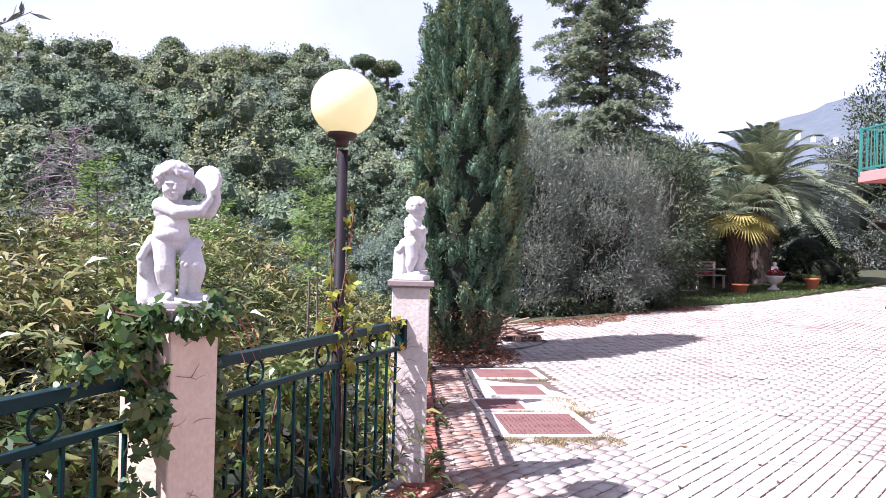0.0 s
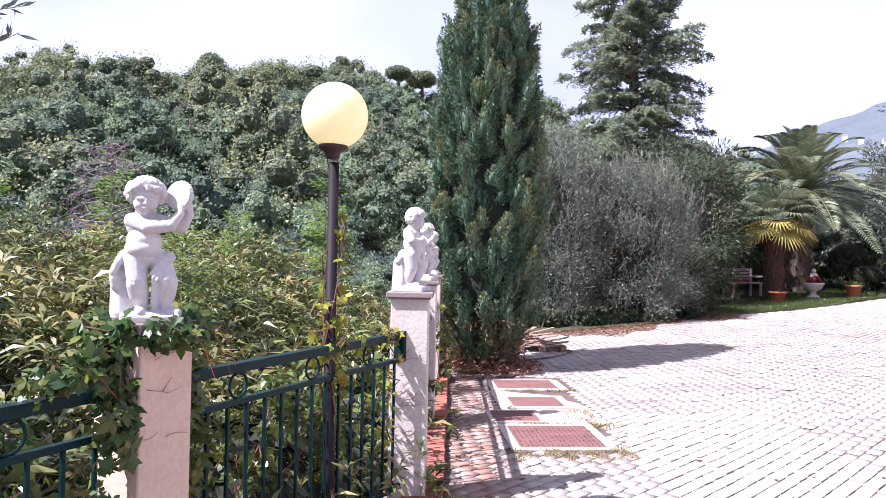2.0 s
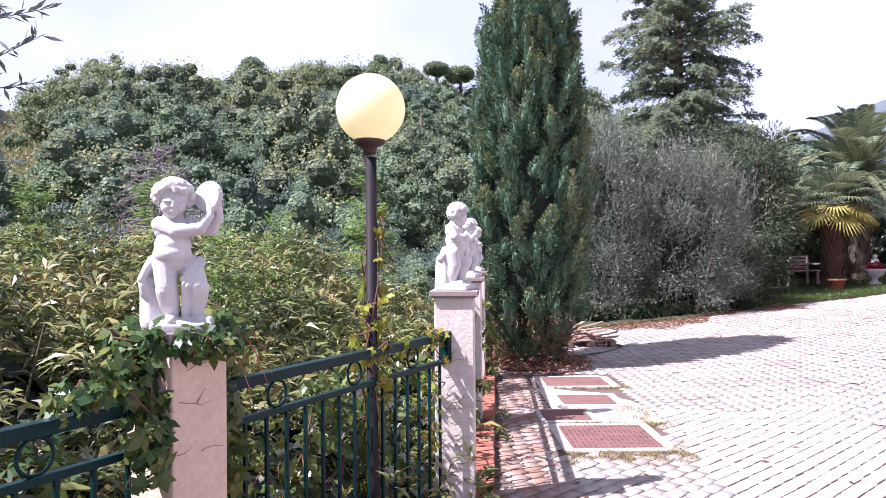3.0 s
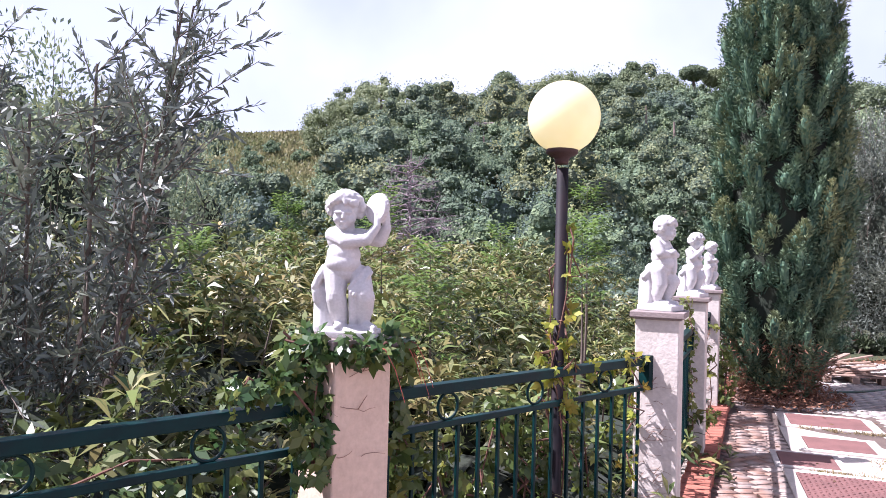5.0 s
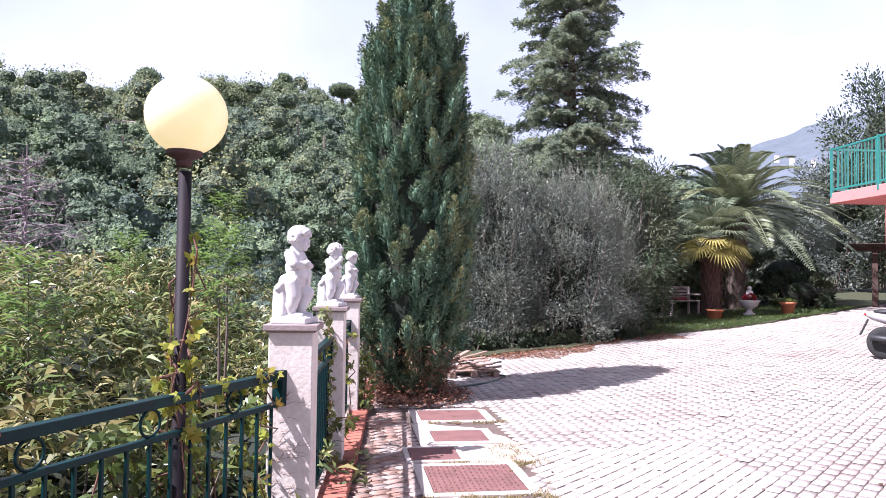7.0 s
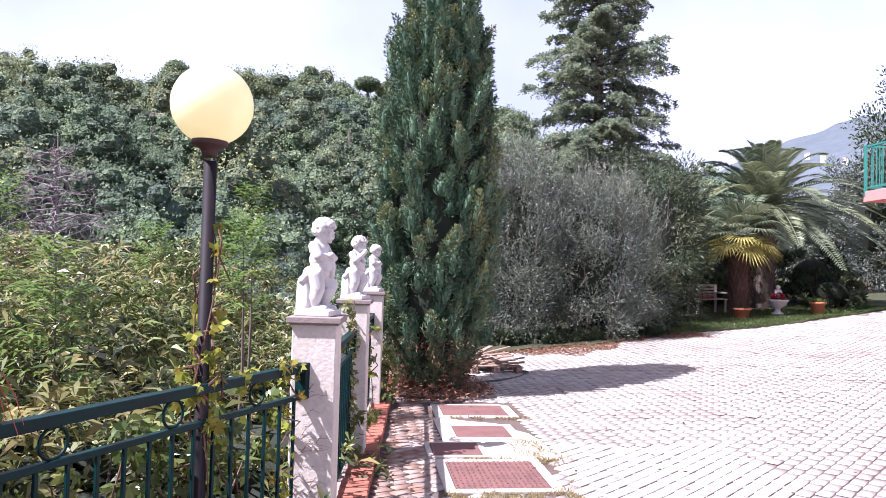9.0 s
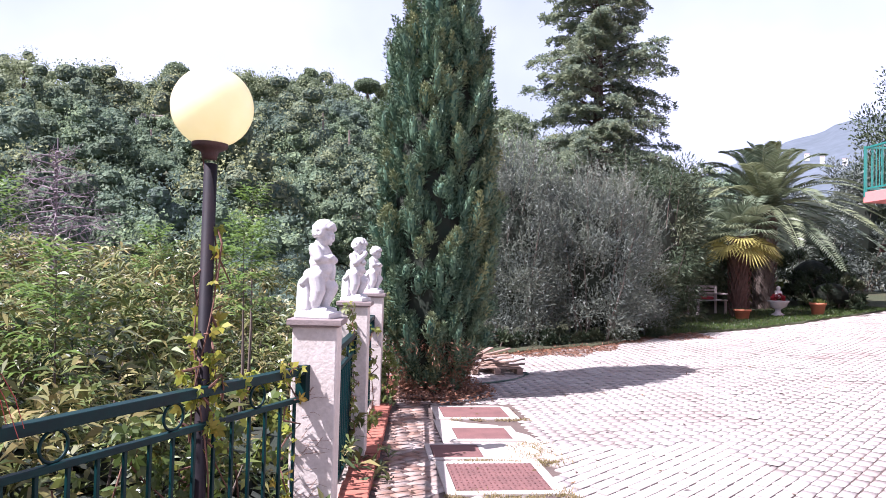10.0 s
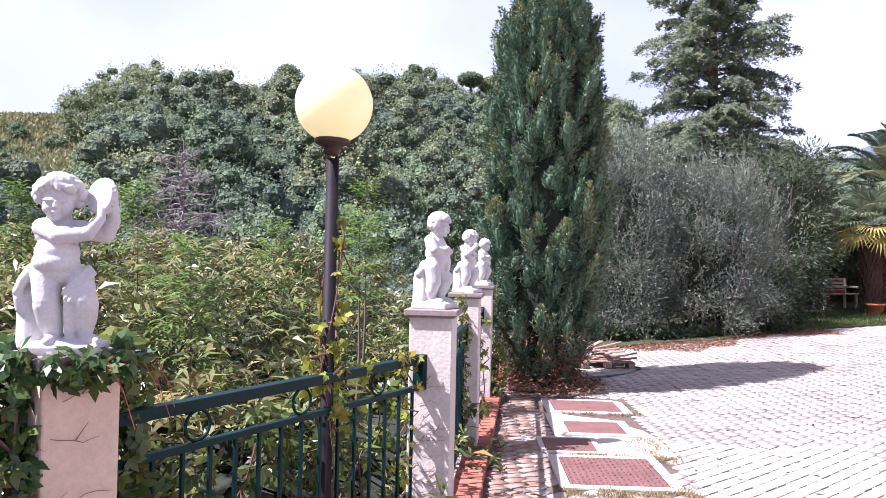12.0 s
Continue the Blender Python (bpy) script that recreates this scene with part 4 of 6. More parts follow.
def build_dry_slope():
    """Tufts of dry grass and low scrub on the open part of the hill."""
    rng = np.random.default_rng(54)
    n = 26000
    az, r = np.radians(31 + 18 * rng.random(n)), 45 + 62 * np.sqrt(rng.random(n))
    x, y = CAM0[0] - r * np.sin(az), CAM0[1] + r * np.cos(az)
    c = np.stack([x, y, ground_height(x, y) - 0.05], 1)
    d = np.array([0, 0, 1.0]) + 0.6 * rng.normal(size=(n, 3))
    q = leaf_quads(c, d, 0.35 + 0.5 * rng.random(n), 0.30, rng, 0.6)
    tagged(new("dry_grass", quads_mesh("dry_grass", q, M["hill_grass"], np.clip(0.2 + 0.35 * np.sin(x * 0.35) * np.sin(y * 0.4) + 0.2 * rng.normal(size=n), 0, 1))),
           "dry yellowish grass on the open hillside", "grass", kind="stuff")


build_dry_slope()


# ---------------- bushes and trees behind the yard ----------------
def build_bush(name, x, y, z0, top, sx, sy, seed, leaves, length, width, mat, label, nc=60, stem="twig", up=0.35, clump=0.34, sprigs=0):
    """A bush leafy down to the ground: clumps over an egg-shaped crown, with stems and twigs inside."""
    rng = np.random.default_rng(seed)
    t = thing(name, pose(x, y, z0), label, "tree" if top - z0 > 3 else "shrub")
    height = top - z0
    d = sphere_points(nc, rng)
    sh = 0.62 + 0.38 * rng.random(nc)
    cc = np.stack([d[:, 0] * sx * sh, d[:, 1] * sy * sh, height * 0.46 + d[:, 2] * height * 0.46 * sh], 1)
    low = np.arange(nc) % 3 == 0
    cc[low, 2] = height * (0.06 + 0.25 * rng.random(low.sum()))
    cc[low, :2] *= 1.15
    bm = bmesh.new()
    for k in range(min(nc, 26)):
        e = Vector(cc[k])
        tube(bm, [(0.5 * e.x, 0.5 * e.y, -0.1), (e.x * 0.7, e.y * 0.7, e.z * 0.5), tuple(e), tuple(e * 1.08 + Vector((0, 0, 0.15)))], [0.028, 0.018, 0.010, 0.003], 5)
    part("trunk", bm, M[stem], t)
    k = rng.integers(0, nc, leaves)
    dd = sphere_points(leaves, rng)
    c = cc[k] + dd * (clump * height / 4.5 * (0.4 + 0.75 * rng.random(leaves)))[:, None] * np.array([1.15, 1.15, 1.0])
    out = unit(c - np.array([0, 0, height * 0.4]))
    a = dd * 0.5 + out * 0.4 + np.array([0, 0, up]) + 0.55 * rng.normal(size=(leaves, 3))
    s = 1 + 0.25 * rng.normal(size=leaves).clip(-2, 2)
    q = leaf_quads(c, a, length * s, width * s, rng, facing=dd + 0.5 * out + 0.4 * rng.normal(size=(leaves, 3)))
    tint = np.clip(0.75 * rng.random(nc)[k] ** 2 + 0.12 * rng.normal(size=leaves), 0, 1)
    if sprigs:
        # feathery upright shoots over the upper crown
        e = unit(rng.normal(size=(sprigs, 3)) + np.array([0, -0.3, 0.55]))
        st = e * np.array([sx, sy, height * 0.46]) * (0.72 + 0.28 * rng.random((sprigs, 1))) + np.array([0, 0, height * 0.48])
        dr = unit(e * 0.45 + np.array([0, 0, 0.9]) + 0.35 * rng.normal(size=(sprigs, 3)))
        ln = 0.25 + 0.40 * rng.random(sprigs)
        bs = bmesh.new()
        for i in range(0, sprigs, 5):
            tube(bs, [st[i] - dr[i] * 0.2, st[i] + dr[i] * ln[i]], [0.006, 0.002], 4)
        tagged(part("shoot", bs, M["twig"], t, "pale slender shoots"), "pale slender shoots", kind="stuff")
        kk = np.repeat(np.arange(sprigs), 34)
        f = np.tile(np.linspace(0, 1, 34), sprigs)
        pos = st[kk] + dr[kk] * (ln[kk] * f)[:, None]
        ax = dr[kk] * 0.8 + 0.6 * rng.normal(size=(len(kk), 3))
        q = np.concatenate([q, leaf_quads(pos, ax, length * 0.95, width, rng)])
        tint = np.concatenate([tint, 0.25 + 0.5 * rng.random(sprigs)[kk]])
    # dark egg painted as the bush's shaded inside
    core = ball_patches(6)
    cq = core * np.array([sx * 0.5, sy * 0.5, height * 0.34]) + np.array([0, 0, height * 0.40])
    ob = new("inner_shade_core", quads_mesh("inner_shade_core", cq, M["leaf_shade_core"]))
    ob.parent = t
    crown("crown", q, tint, M[mat], t)
    return t


G = lambda x, y: float(yard(x, y))
build_bush("olive_tree", 2.75, 11.7, G(2.75, 11.7), 4.85, 1.25, 1.1, 201, 52000, 0.068, 0.016, "leaf_olive", "grey-green olive tree, leafy to the ground, beside the paving", 150, up=0.6, sprigs=420)
build_bush("olive_tree", 4.55, 11.8, G(4.5, 11.8), 4.25, 1.55, 1.1, 202, 54000, 0.068, 0.016, "leaf_olive", "wide grey-green olive tree with pale twigs beside the paving", 160, up=0.5, sprigs=520)
build_bush("conifer", 6.7, 14.6, G(7, 14.6), 5.4, 1.45, 1.4, 203, 30000, 0.12, 0.024, "dark_leaf", "dark conifer with drooping light green bough tips", 70, "bark", -0.1)
build_bush("conifer", 8.5, 19.0, G(8.6, 19), 5.2, 1.7, 1.5, 204, 18000, 0.16, 0.04, "dark_leaf", "dark conifer behind the garden bench", 60, "bark", -0.1)
build_bush("conifer", 6.1, 12.9, G(6.1, 12.9), 1.9, 0.9, 0.7, 205, 9000, 0.11, 0.024, "dark_leaf", "low conifer with light green fronds at the lawn", 26, "bark", -0.1, 0.6)
for i, (bx, by, bt, sx) in enumerate(((10.2, 20.6, 3.3, 1.6), (12.4, 21.0, 3.4, 1.6), (14.2, 20.3, 2.9, 1.3), (13.3, 17.6, 1.9, 0.9), (9.0, 20.0, 3.6, 1.5))):
    build_bush("hedge_shrub", bx, by, G(bx, by), bt, sx, 1.2, 210 + i, 6500, 0.12, 0.05, "dark_leaf", "dark evergreen shrub behind the lawn", 44)
build_bush("olive_tree", 16.2, 24.5, G(16, 24), 6.4, 2.4, 1.6, 220, 18000, 0.14, 0.045, "leaf_olive", "grey-green tree beyond the lawn", 60)
build_bush("olive_tree", 19.5, 27.0, G(19, 27), 7.4, 2.8, 1.8, 221, 17000, 0.16, 0.05, "leaf_olive", "grey-green tree beyond the lawn", 60)
for i, (bx, by, bt, sx) in enumerate(((2.2, 10.8, 0.5, 0.8), (3.5, 11.2, 0.5, 0.8), (4.8, 11.6, 0.6, 0.8), (5.7, 12.2, 0.9, 0.7))):
    build_bush("hedge_shrub", bx, by, G(bx, by), bt, sx, 0.5, 240 + i, 5000, 0.09, 0.035, "dark_leaf", "dark low undergrowth at the foot of the olives", 30, clump=0.8)
build_bush("olive_tree", 22.5, 29.0, G(22, 28), 8.6, 2.8, 2.0, 223, 15000, 0.17, 0.055, "leaf_olive", "grey-green tree behind the balcony", 60)
build_bush("oak_tree", 22.4, 26.6, G(22, 26), 12.0, 2.3, 2.2, 224, 20000, 0.17, 0.07, "dark_leaf", "tall dark evergreen tree behind the balcony", 80)
build_bush("oak_tree", 3.0, 17.5, G(3, 17), 6.3, 1.7, 1.5, 250, 20000, 0.13, 0.05, "leaf_wood_a", "green tree standing behind the olives", 60)
for i, (baz, br, bt, sx) in enumerate(((47, 22, 7.4, 1.7), (42.5, 25, 6.4, 1.6), (53, 20, 8.0, 1.9), (60, 18, 7.0, 2.0))):
    bx, by = CAM0[0] - br * math.sin(radians(baz)), CAM0[1] + br * math.cos(radians(baz))
    build_bush("conifer", bx, by, float(ground_height(bx, by)), bt, sx, sx, 260 + i, 12000, 0.16, 0.06, "leaf_wood_b", "dark green pine on the slope behind the olive", 90)
build_bush("shrub", 11.9, 18.9, G(12, 19), 1.7, 0.8, 0.5, 222, 3500, 0.10, 0.05, "leaf_ivy", "sunlit yellow-green shrub behind the urn", 22)


def build_fan_palm(x, y, label):
    rng = np.random.default_rng(41)
    t = thing("fan_palm", pose(x, y, G(x, y) - 0.03), label, "palm")
    bm = bmesh.new()
    tube(bm, [(0, 0, -0.1), (0.02, 0, 0.8), (0, 0.02, 1.75), (0, 0, 2.3)], [0.22, 0.24, 0.30, 0.22], 14)
    for i in range(150):
        a, z = i * 2.39996, 0.1 + 2.1 * i / 150
        r = 0.23 + 0.05 * z / 2
        rod(bm, (r * math.cos(a), r * math.sin(a), z), ((r + 0.07) * math.cos(a), (r + 0.07) * math.sin(a), z + 0.16), 0.022, 0.006, 4)
    part("trunk", bm, surface("fibrous_trunk", (0.11, 0.060, 0.045), (0.05, 0.028, 0.022), 0.95, 10, 60), t, "dark fibrous trunk")
    for i in range(40):
        a, e = i * 2.39996, math.radians(75 - 125 * i / 40)
        ln = 0.75 + 0.25 * rng.random()
        d = np.array([math.cos(a) * math.cos(e), math.sin(a) * math.cos(e), math.sin(e)])
        hub = np.array([0, 0, 2.35]) + d * ln * 0.75
        bmq = []
        side = unit(np.cross(d, np.array([0.01, 0, 1.0])))
        up = np.cross(side, d)
        for k in range(22):
            f = math.radians(-105 + 210 * k / 21)
            v = d * math.cos(f) + side * math.sin(f) + up * 0.18 * abs(math.sin(f))
            bmq.append(v)
        v = np.array(bmq)
        q = leaf_quads(np.repeat(hub[None], 22, 0), v, 0.62 + 0.05 * rng.random(22), 0.055, rng, 0.55, 0.30, facing=np.repeat(up[None], 22, 0))
        stalk = leaf_quads(np.array([[0, 0, 2.3]]), d[None], ln * 0.8, 0.03, rng)
        old = 0.9 if i > 27 else 0.15 * rng.random()
        crown("frond", np.concatenate([q, stalk]), np.full(23, old), M["leaf_palm"], t)


def build_date_palm(x, y, hub_z, label):
    rng = np.random.default_rng(43)
    z0 = G(x, y) - 0.05
    t = thing("date_palm", pose(x, y, z0), label, "palm")
    bm = bmesh.new()
    tube(bm, [(0, 0, -0.1), (0, 0, 1.2), (0, 0, hub_z - z0)], [0.32, 0.30, 0.34], 14)
    for i in range(90):
        a, z = i * 2.39996, 0.1 + (hub_z - z0 - 0.2) * i / 90
        rod(bm, (0.31 * math.cos(a), 0.31 * math.sin(a), z), (0.40 * math.cos(a), 0.40 * math.sin(a), z + 0.15), 0.05, 0.015, 4)
    part("trunk", bm, M["bark"], t)
    for i in range(62):
        a = i * 2.39996
        e = math.radians(84 - 96 * i / 62)
        ln = 3.1 + 0.6 * rng.random()
        out = np.array([math.cos(a), math.sin(a), 0])
        s = np.linspace(0.06, 1, 58)
        curve = np.outer(s * ln * math.cos(e) * (1 + 0.1 * s), out) + np.outer(s * ln * math.sin(e) - (0.36 + 0.16 * math.cos(e)) * ln * s ** 2.2, [0, 0, 1]) + [0, 0, hub_z - z0]
        tang = unit(np.gradient(curve, axis=0))
        side = unit(np.cross(tang, np.array([0, 0, 1.0]) + 1e-3))
        upv = np.cross(side, tang)
        qs = []
        lw = 0.52 * np.sin(np.pi * (0.12 + 0.85 * s)) ** 0.6
        for sg in (-1, 1):
            dirs = side * sg * 0.8 + tang * 0.55 + upv * 0.28
            qs.append(leaf_quads(curve, dirs, lw, 0.05, rng, 0.4, 0.2, facing=upv))
        rach = np.stack([curve[:-1] - side[:-1] * 0.014, curve[1:] - side[1:] * 0.01, curve[1:] + side[1:] * 0.01, curve[:-1] + side[:-1] * 0.014], 1)
        q = np.concatenate(qs + [rach])
        crown("frond", q, np.full(len(q), 0.25 * rng.random()), M["leaf_palm"], t)


build_fan_palm(9.55, 15.6, "fan palm with yellowing lower fronds and a dark trunk")
build_date_palm(11.45, 18.1, 3.85, "feathery date palm with long arching fronds")


# ---------------- lawn and garden things ----------------
def build_lawn():
    bm = bmesh.new()
    xs = np.linspace(1.6, 19, 60)
    rows = []
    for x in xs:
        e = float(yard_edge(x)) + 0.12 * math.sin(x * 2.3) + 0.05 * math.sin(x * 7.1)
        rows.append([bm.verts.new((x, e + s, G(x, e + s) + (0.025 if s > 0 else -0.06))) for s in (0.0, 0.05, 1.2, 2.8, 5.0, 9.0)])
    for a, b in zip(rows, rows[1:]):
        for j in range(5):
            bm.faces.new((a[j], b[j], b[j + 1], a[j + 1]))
    # turf colour darkened to stand for the trees' shade on it
    put("lawn", bm, surface("shade_dark_turf", (0.045, 0.060, 0.022), (0.075, 0.060, 0.032), 1.0, 1.5, 40, 0.7, 0.5, 0.8, 0.02), None, "shaded lawn strip under the trees", "lawn", kind="structure")
    rng = np.random.default_rng(61)
    n = 16000
    x = 5.5 + 9 * rng.random(n)
    y = yard_edge(x) + 0.02 + 3.2 * rng.random(n) ** 1.5
    c = np.stack([x, y, yard(x, y) + 0.02], 1)
    a = rng.normal(size=(n, 3)) * 0.45 + np.array([0, 0, 1])
    # blades kept dark too, with that shade in their tint
    tagged(new("lawn_grass", quads_mesh("lawn_grass", leaf_quads(c, a, 0.07, 0.012, rng), M["leaf_ivy"], rng.random(n) * 0.25)), "short lawn grass", "grass", kind="stuff")


build_lawn()


def build_bench(x, y, yaw):
    z = G(x, y) + 0.02
    b = thing("garden_bench", pose(x, y, z, 0, 0, yaw), "weathered pale slatted garden bench with a red cushion", "bench")
    mat = surface("bench_paint", (0.50, 0.44, 0.42), (0.26, 0.20, 0.19), 0.8, 8, 70)
    for sx in (-0.5, 0.5):
        for y0 in (-0.2, 0.2):
            bm = bmesh.new()
            box(bm, (0.06, 0.06, 0.42 if y0 < 0 else 0.85), pose(sx, y0, 0.21 if y0 < 0 else 0.425), 0.006)
            part("leg", bm, mat, b)
        bm = bmesh.new()
        box(bm, (0.06, 0.5, 0.05), pose(sx, -0.02, 0.62), 0.006)
        part("armrest", bm, mat, b)
    for k in range(4):
        bm = bmesh.new()
        box(bm, (1.16, 0.09, 0.03), pose(0, -0.19 + 0.12 * k, 0.43), 0.005)
        part("seat_slat", bm, mat, b)
    for k in range(4):
        bm = bmesh.new()
        box(bm, (1.1, 0.025, 0.07), pose(0, 0.225, 0.52 + 0.10 * k), 0.005)
        part("back_slat", bm, mat, b)
    bm = bmesh.new()
    box(bm, (0.42, 0.34, 0.09), pose(-0.1, 0, 0.495), 0.03, 3)
    c = put("cushion", bm, surface("red_cloth", (0.28, 0.03, 0.035), (0.16, 0.02, 0.025), 0.9), None, "faded red cushion lying on the garden bench", "cushion", smooth=True)
    c.matrix_world = pose(x, y, z, 0, 0, yaw)


build_bench(9.05, 16.6, 20)


def build_pot(x, y, r, h, plant, seed):
    z = G(x, y) + 0.026
    p = thing("flower_pot", pose(x, y, z), "terracotta flower pot with a rim and a low plant", "flower pot", "terracotta pots on the lawn")
    bm = bmesh.new()
    lathe(bm, [(r * 0.66, 0), (r * 0.72, 0.01), (r * 0.92, h * 0.80), (r * 1.04, h * 0.81), (r * 1.06, h * 0.98), (r * 0.98, h), (r * 0.90, h * 0.93)], 32)
    part("pot", bm, M["terracotta"], p, smooth=True)
    rng = np.random.default_rng(seed)
    n = 260
    c = np.stack([rng.normal(size=n) * r * 0.4, rng.normal(size=n) * r * 0.4, np.full(n, h * 0.9)], 1)
    a = rng.normal(size=(n, 3)) * 0.6 + np.array([0, 0, 1.0])
    crown("plant", leaf_quads(c, a, plant * (0.5 + 0.6 * rng.random(n)), 0.03, rng), rng.random(n) * 0.6, M["leaf_ivy"], p)


build_pot(11.75, 15.55, 0.21, 0.34, 0.16, 71)
build_pot(9.35, 14.95, 0.22, 0.27, 0.05, 72)


def build_urn(x, y):
    z = G(x, y) + 0.026
    u = thing("garden_urn", pose(x, y, z), "pale stone urn on a foot, planted with red flowers", "urn")
    bm = bmesh.new()
    lathe(bm, [(0.16, 0), (0.17, 0.05), (0.09, 0.09), (0.065, 0.16), (0.10, 0.20), (0.22, 0.27), (0.25, 0.36), (0.29, 0.40), (0.29, 0.43), (0.23, 0.43), (0.20, 0.38)], 36)
    part("bowl", bm, M["statue"], u, smooth=True)
    rng = np.random.default_rng(73)
    n = 420
    d = sphere_points(n, rng)
    c = np.array([0, 0, 0.47]) + d * np.array([0.15, 0.15, 0.13])
    crown("flowers", leaf_quads(c, d + 0.4 * rng.normal(size=(n, 3)), 0.06, 0.05, rng), rng.random(n) * 0.3,
          leaf_material("red_petal", (0.32, 0.02, 0.035), (0.45, 0.04, 0.06), (0.10, 0.08, 0.03), 0.2), u)
    bm = bmesh.new()
    ball(bm, (0, 0, 0.10), (0.085, 0.07, 0.12))
    ball(bm, (0, -0.01, 0.27), 0.062)
    for s in (-1, 1):
        limb(bm, (0.07 * s, 0, 0.18), (0.09 * s, -0.06, 0.06), 0.03, 0.022)
    ob = put("garden_statue", bm, M["statue"], None, "small white stone figure set in the urn", "statue", smooth=True)
    ob.matrix_world = pose(x, y, z + 0.50)
    rm = ob.modifiers.new("merge", "REMESH")
    rm.mode, rm.voxel_size, rm.use_smooth_shade = "VOXEL", 0.012, True


build_urn(10.65, 15.6)


# ---------------- wood pile and hose ----------------
def build_pallet(x, y, yaw):
    p = thing("broken_pallet", pose(x, y, G(x, y), 0, 0, yaw), "broken wooden pallet with loose weathered boards", "pallet")
    rng = np.random.default_rng(81)
    for k in range(3):
        bm = bmesh.new()
        box(bm, (0.10, 0.62, 0.09), pose(-0.36 + 0.36 * k, 0, 0.045), 0.006)
        part("block", bm, M["wood"], p)
    for k in range(6):
        bm = bmesh.new()
        box(bm, (0.80 - 0.25 * rng.random(), 0.085, 0.02), pose(0.06 * rng.normal(), -0.26 + 0.105 * k, 0.101, 0, 0, rng.normal() * 5), 0.004)
        part("board", bm, M["wood"], p)
    for k in range(9):
        bm = bmesh.new()
        box(bm, (0.50 + 0.45 * rng.random(), 0.085, 0.024), pose(0.10 * rng.normal() - 0.03, -0.22 + 0.055 * k, 0.128 + 0.019 * k, 5 * rng.normal(), -4 - 9 * rng.random(), 40 * rng.normal()), 0.004)
        part("loose_board", bm, M["wood"], p)


build_pallet(1.92, 7.55, 8)
bm = bmesh.new()
ring = [bm.verts.new((0.92 + (0.62 + 0.10 * math.sin(3 * a) + 0.05 * math.sin(7 * a)) * math.cos(a), 5.72 + (0.62 + 0.08 * math.sin(2 * a + 1)) * math.sin(a), G(0.9, 6.3) + 0.004)) for a in np.linspace(0, 6.2832, 40)[:-1]]
mid = bm.verts.new((0.92, 5.72, G(0.9, 6.3) + 0.07))
for i in range(39):
    bm.faces.new((ring[i], ring[(i + 1) % 39], mid))
put("tree_bed", bm, surface("bed_earth", (0.085, 0.045, 0.035), (0.04, 0.025, 0.02), 1.0, 6, 50, 0.7, 0.5, 0.8, 0.02), None, "bed of dark earth and dry litter round the cypress", "earth", kind="structure")
drng = np.random.default_rng(77)
n = 2600
an, rr = drng.random(n) * 6.28, 0.85 * drng.random(n) ** 0.6
c = np.stack([0.92 + rr * np.cos(an), 5.66 + rr * np.sin(an), np.full(n, G(0.9, 6.2) + 0.02) + 0.35 * drng.random(n) ** 2 * (1 - rr)], 1)
tagged(new("dry_litter", quads_mesh("dry_litter", leaf_quads(c, drng.normal(size=(n, 3)) * np.array([1, 1, 0.5]), 0.07, 0.02, drng), M["litter"], drng.random(n))), "dry brown litter under the cypress", "leaves", kind="stuff")

bm = bmesh.new()
hp = [(1.2 + 1.15 * s + 0.02 * math.sin(9 * s), 6.15 + 0.95 * s ** 1.6 + 0.03 * math.sin(7 * s), G(1.3, 6.5) + 0.018) for s in np.linspace(0, 1, 26)]
hp += [(2.36 + 0.10 * math.sin(a), 7.2 + 0.10 * (1 - math.cos(a)), G(2.3, 7.2) + 0.018) for a in np.linspace(0.2, 3.0, 9)]
tube(bm, hp, [0.014] * len(hp), 8)
put("garden_hose", bm, surface("hose_green", (0.03, 0.07, 0.055), (0.02, 0.04, 0.035), 0.5), None, "thin dark green garden hose lying on the paving", "hose", smooth=True)


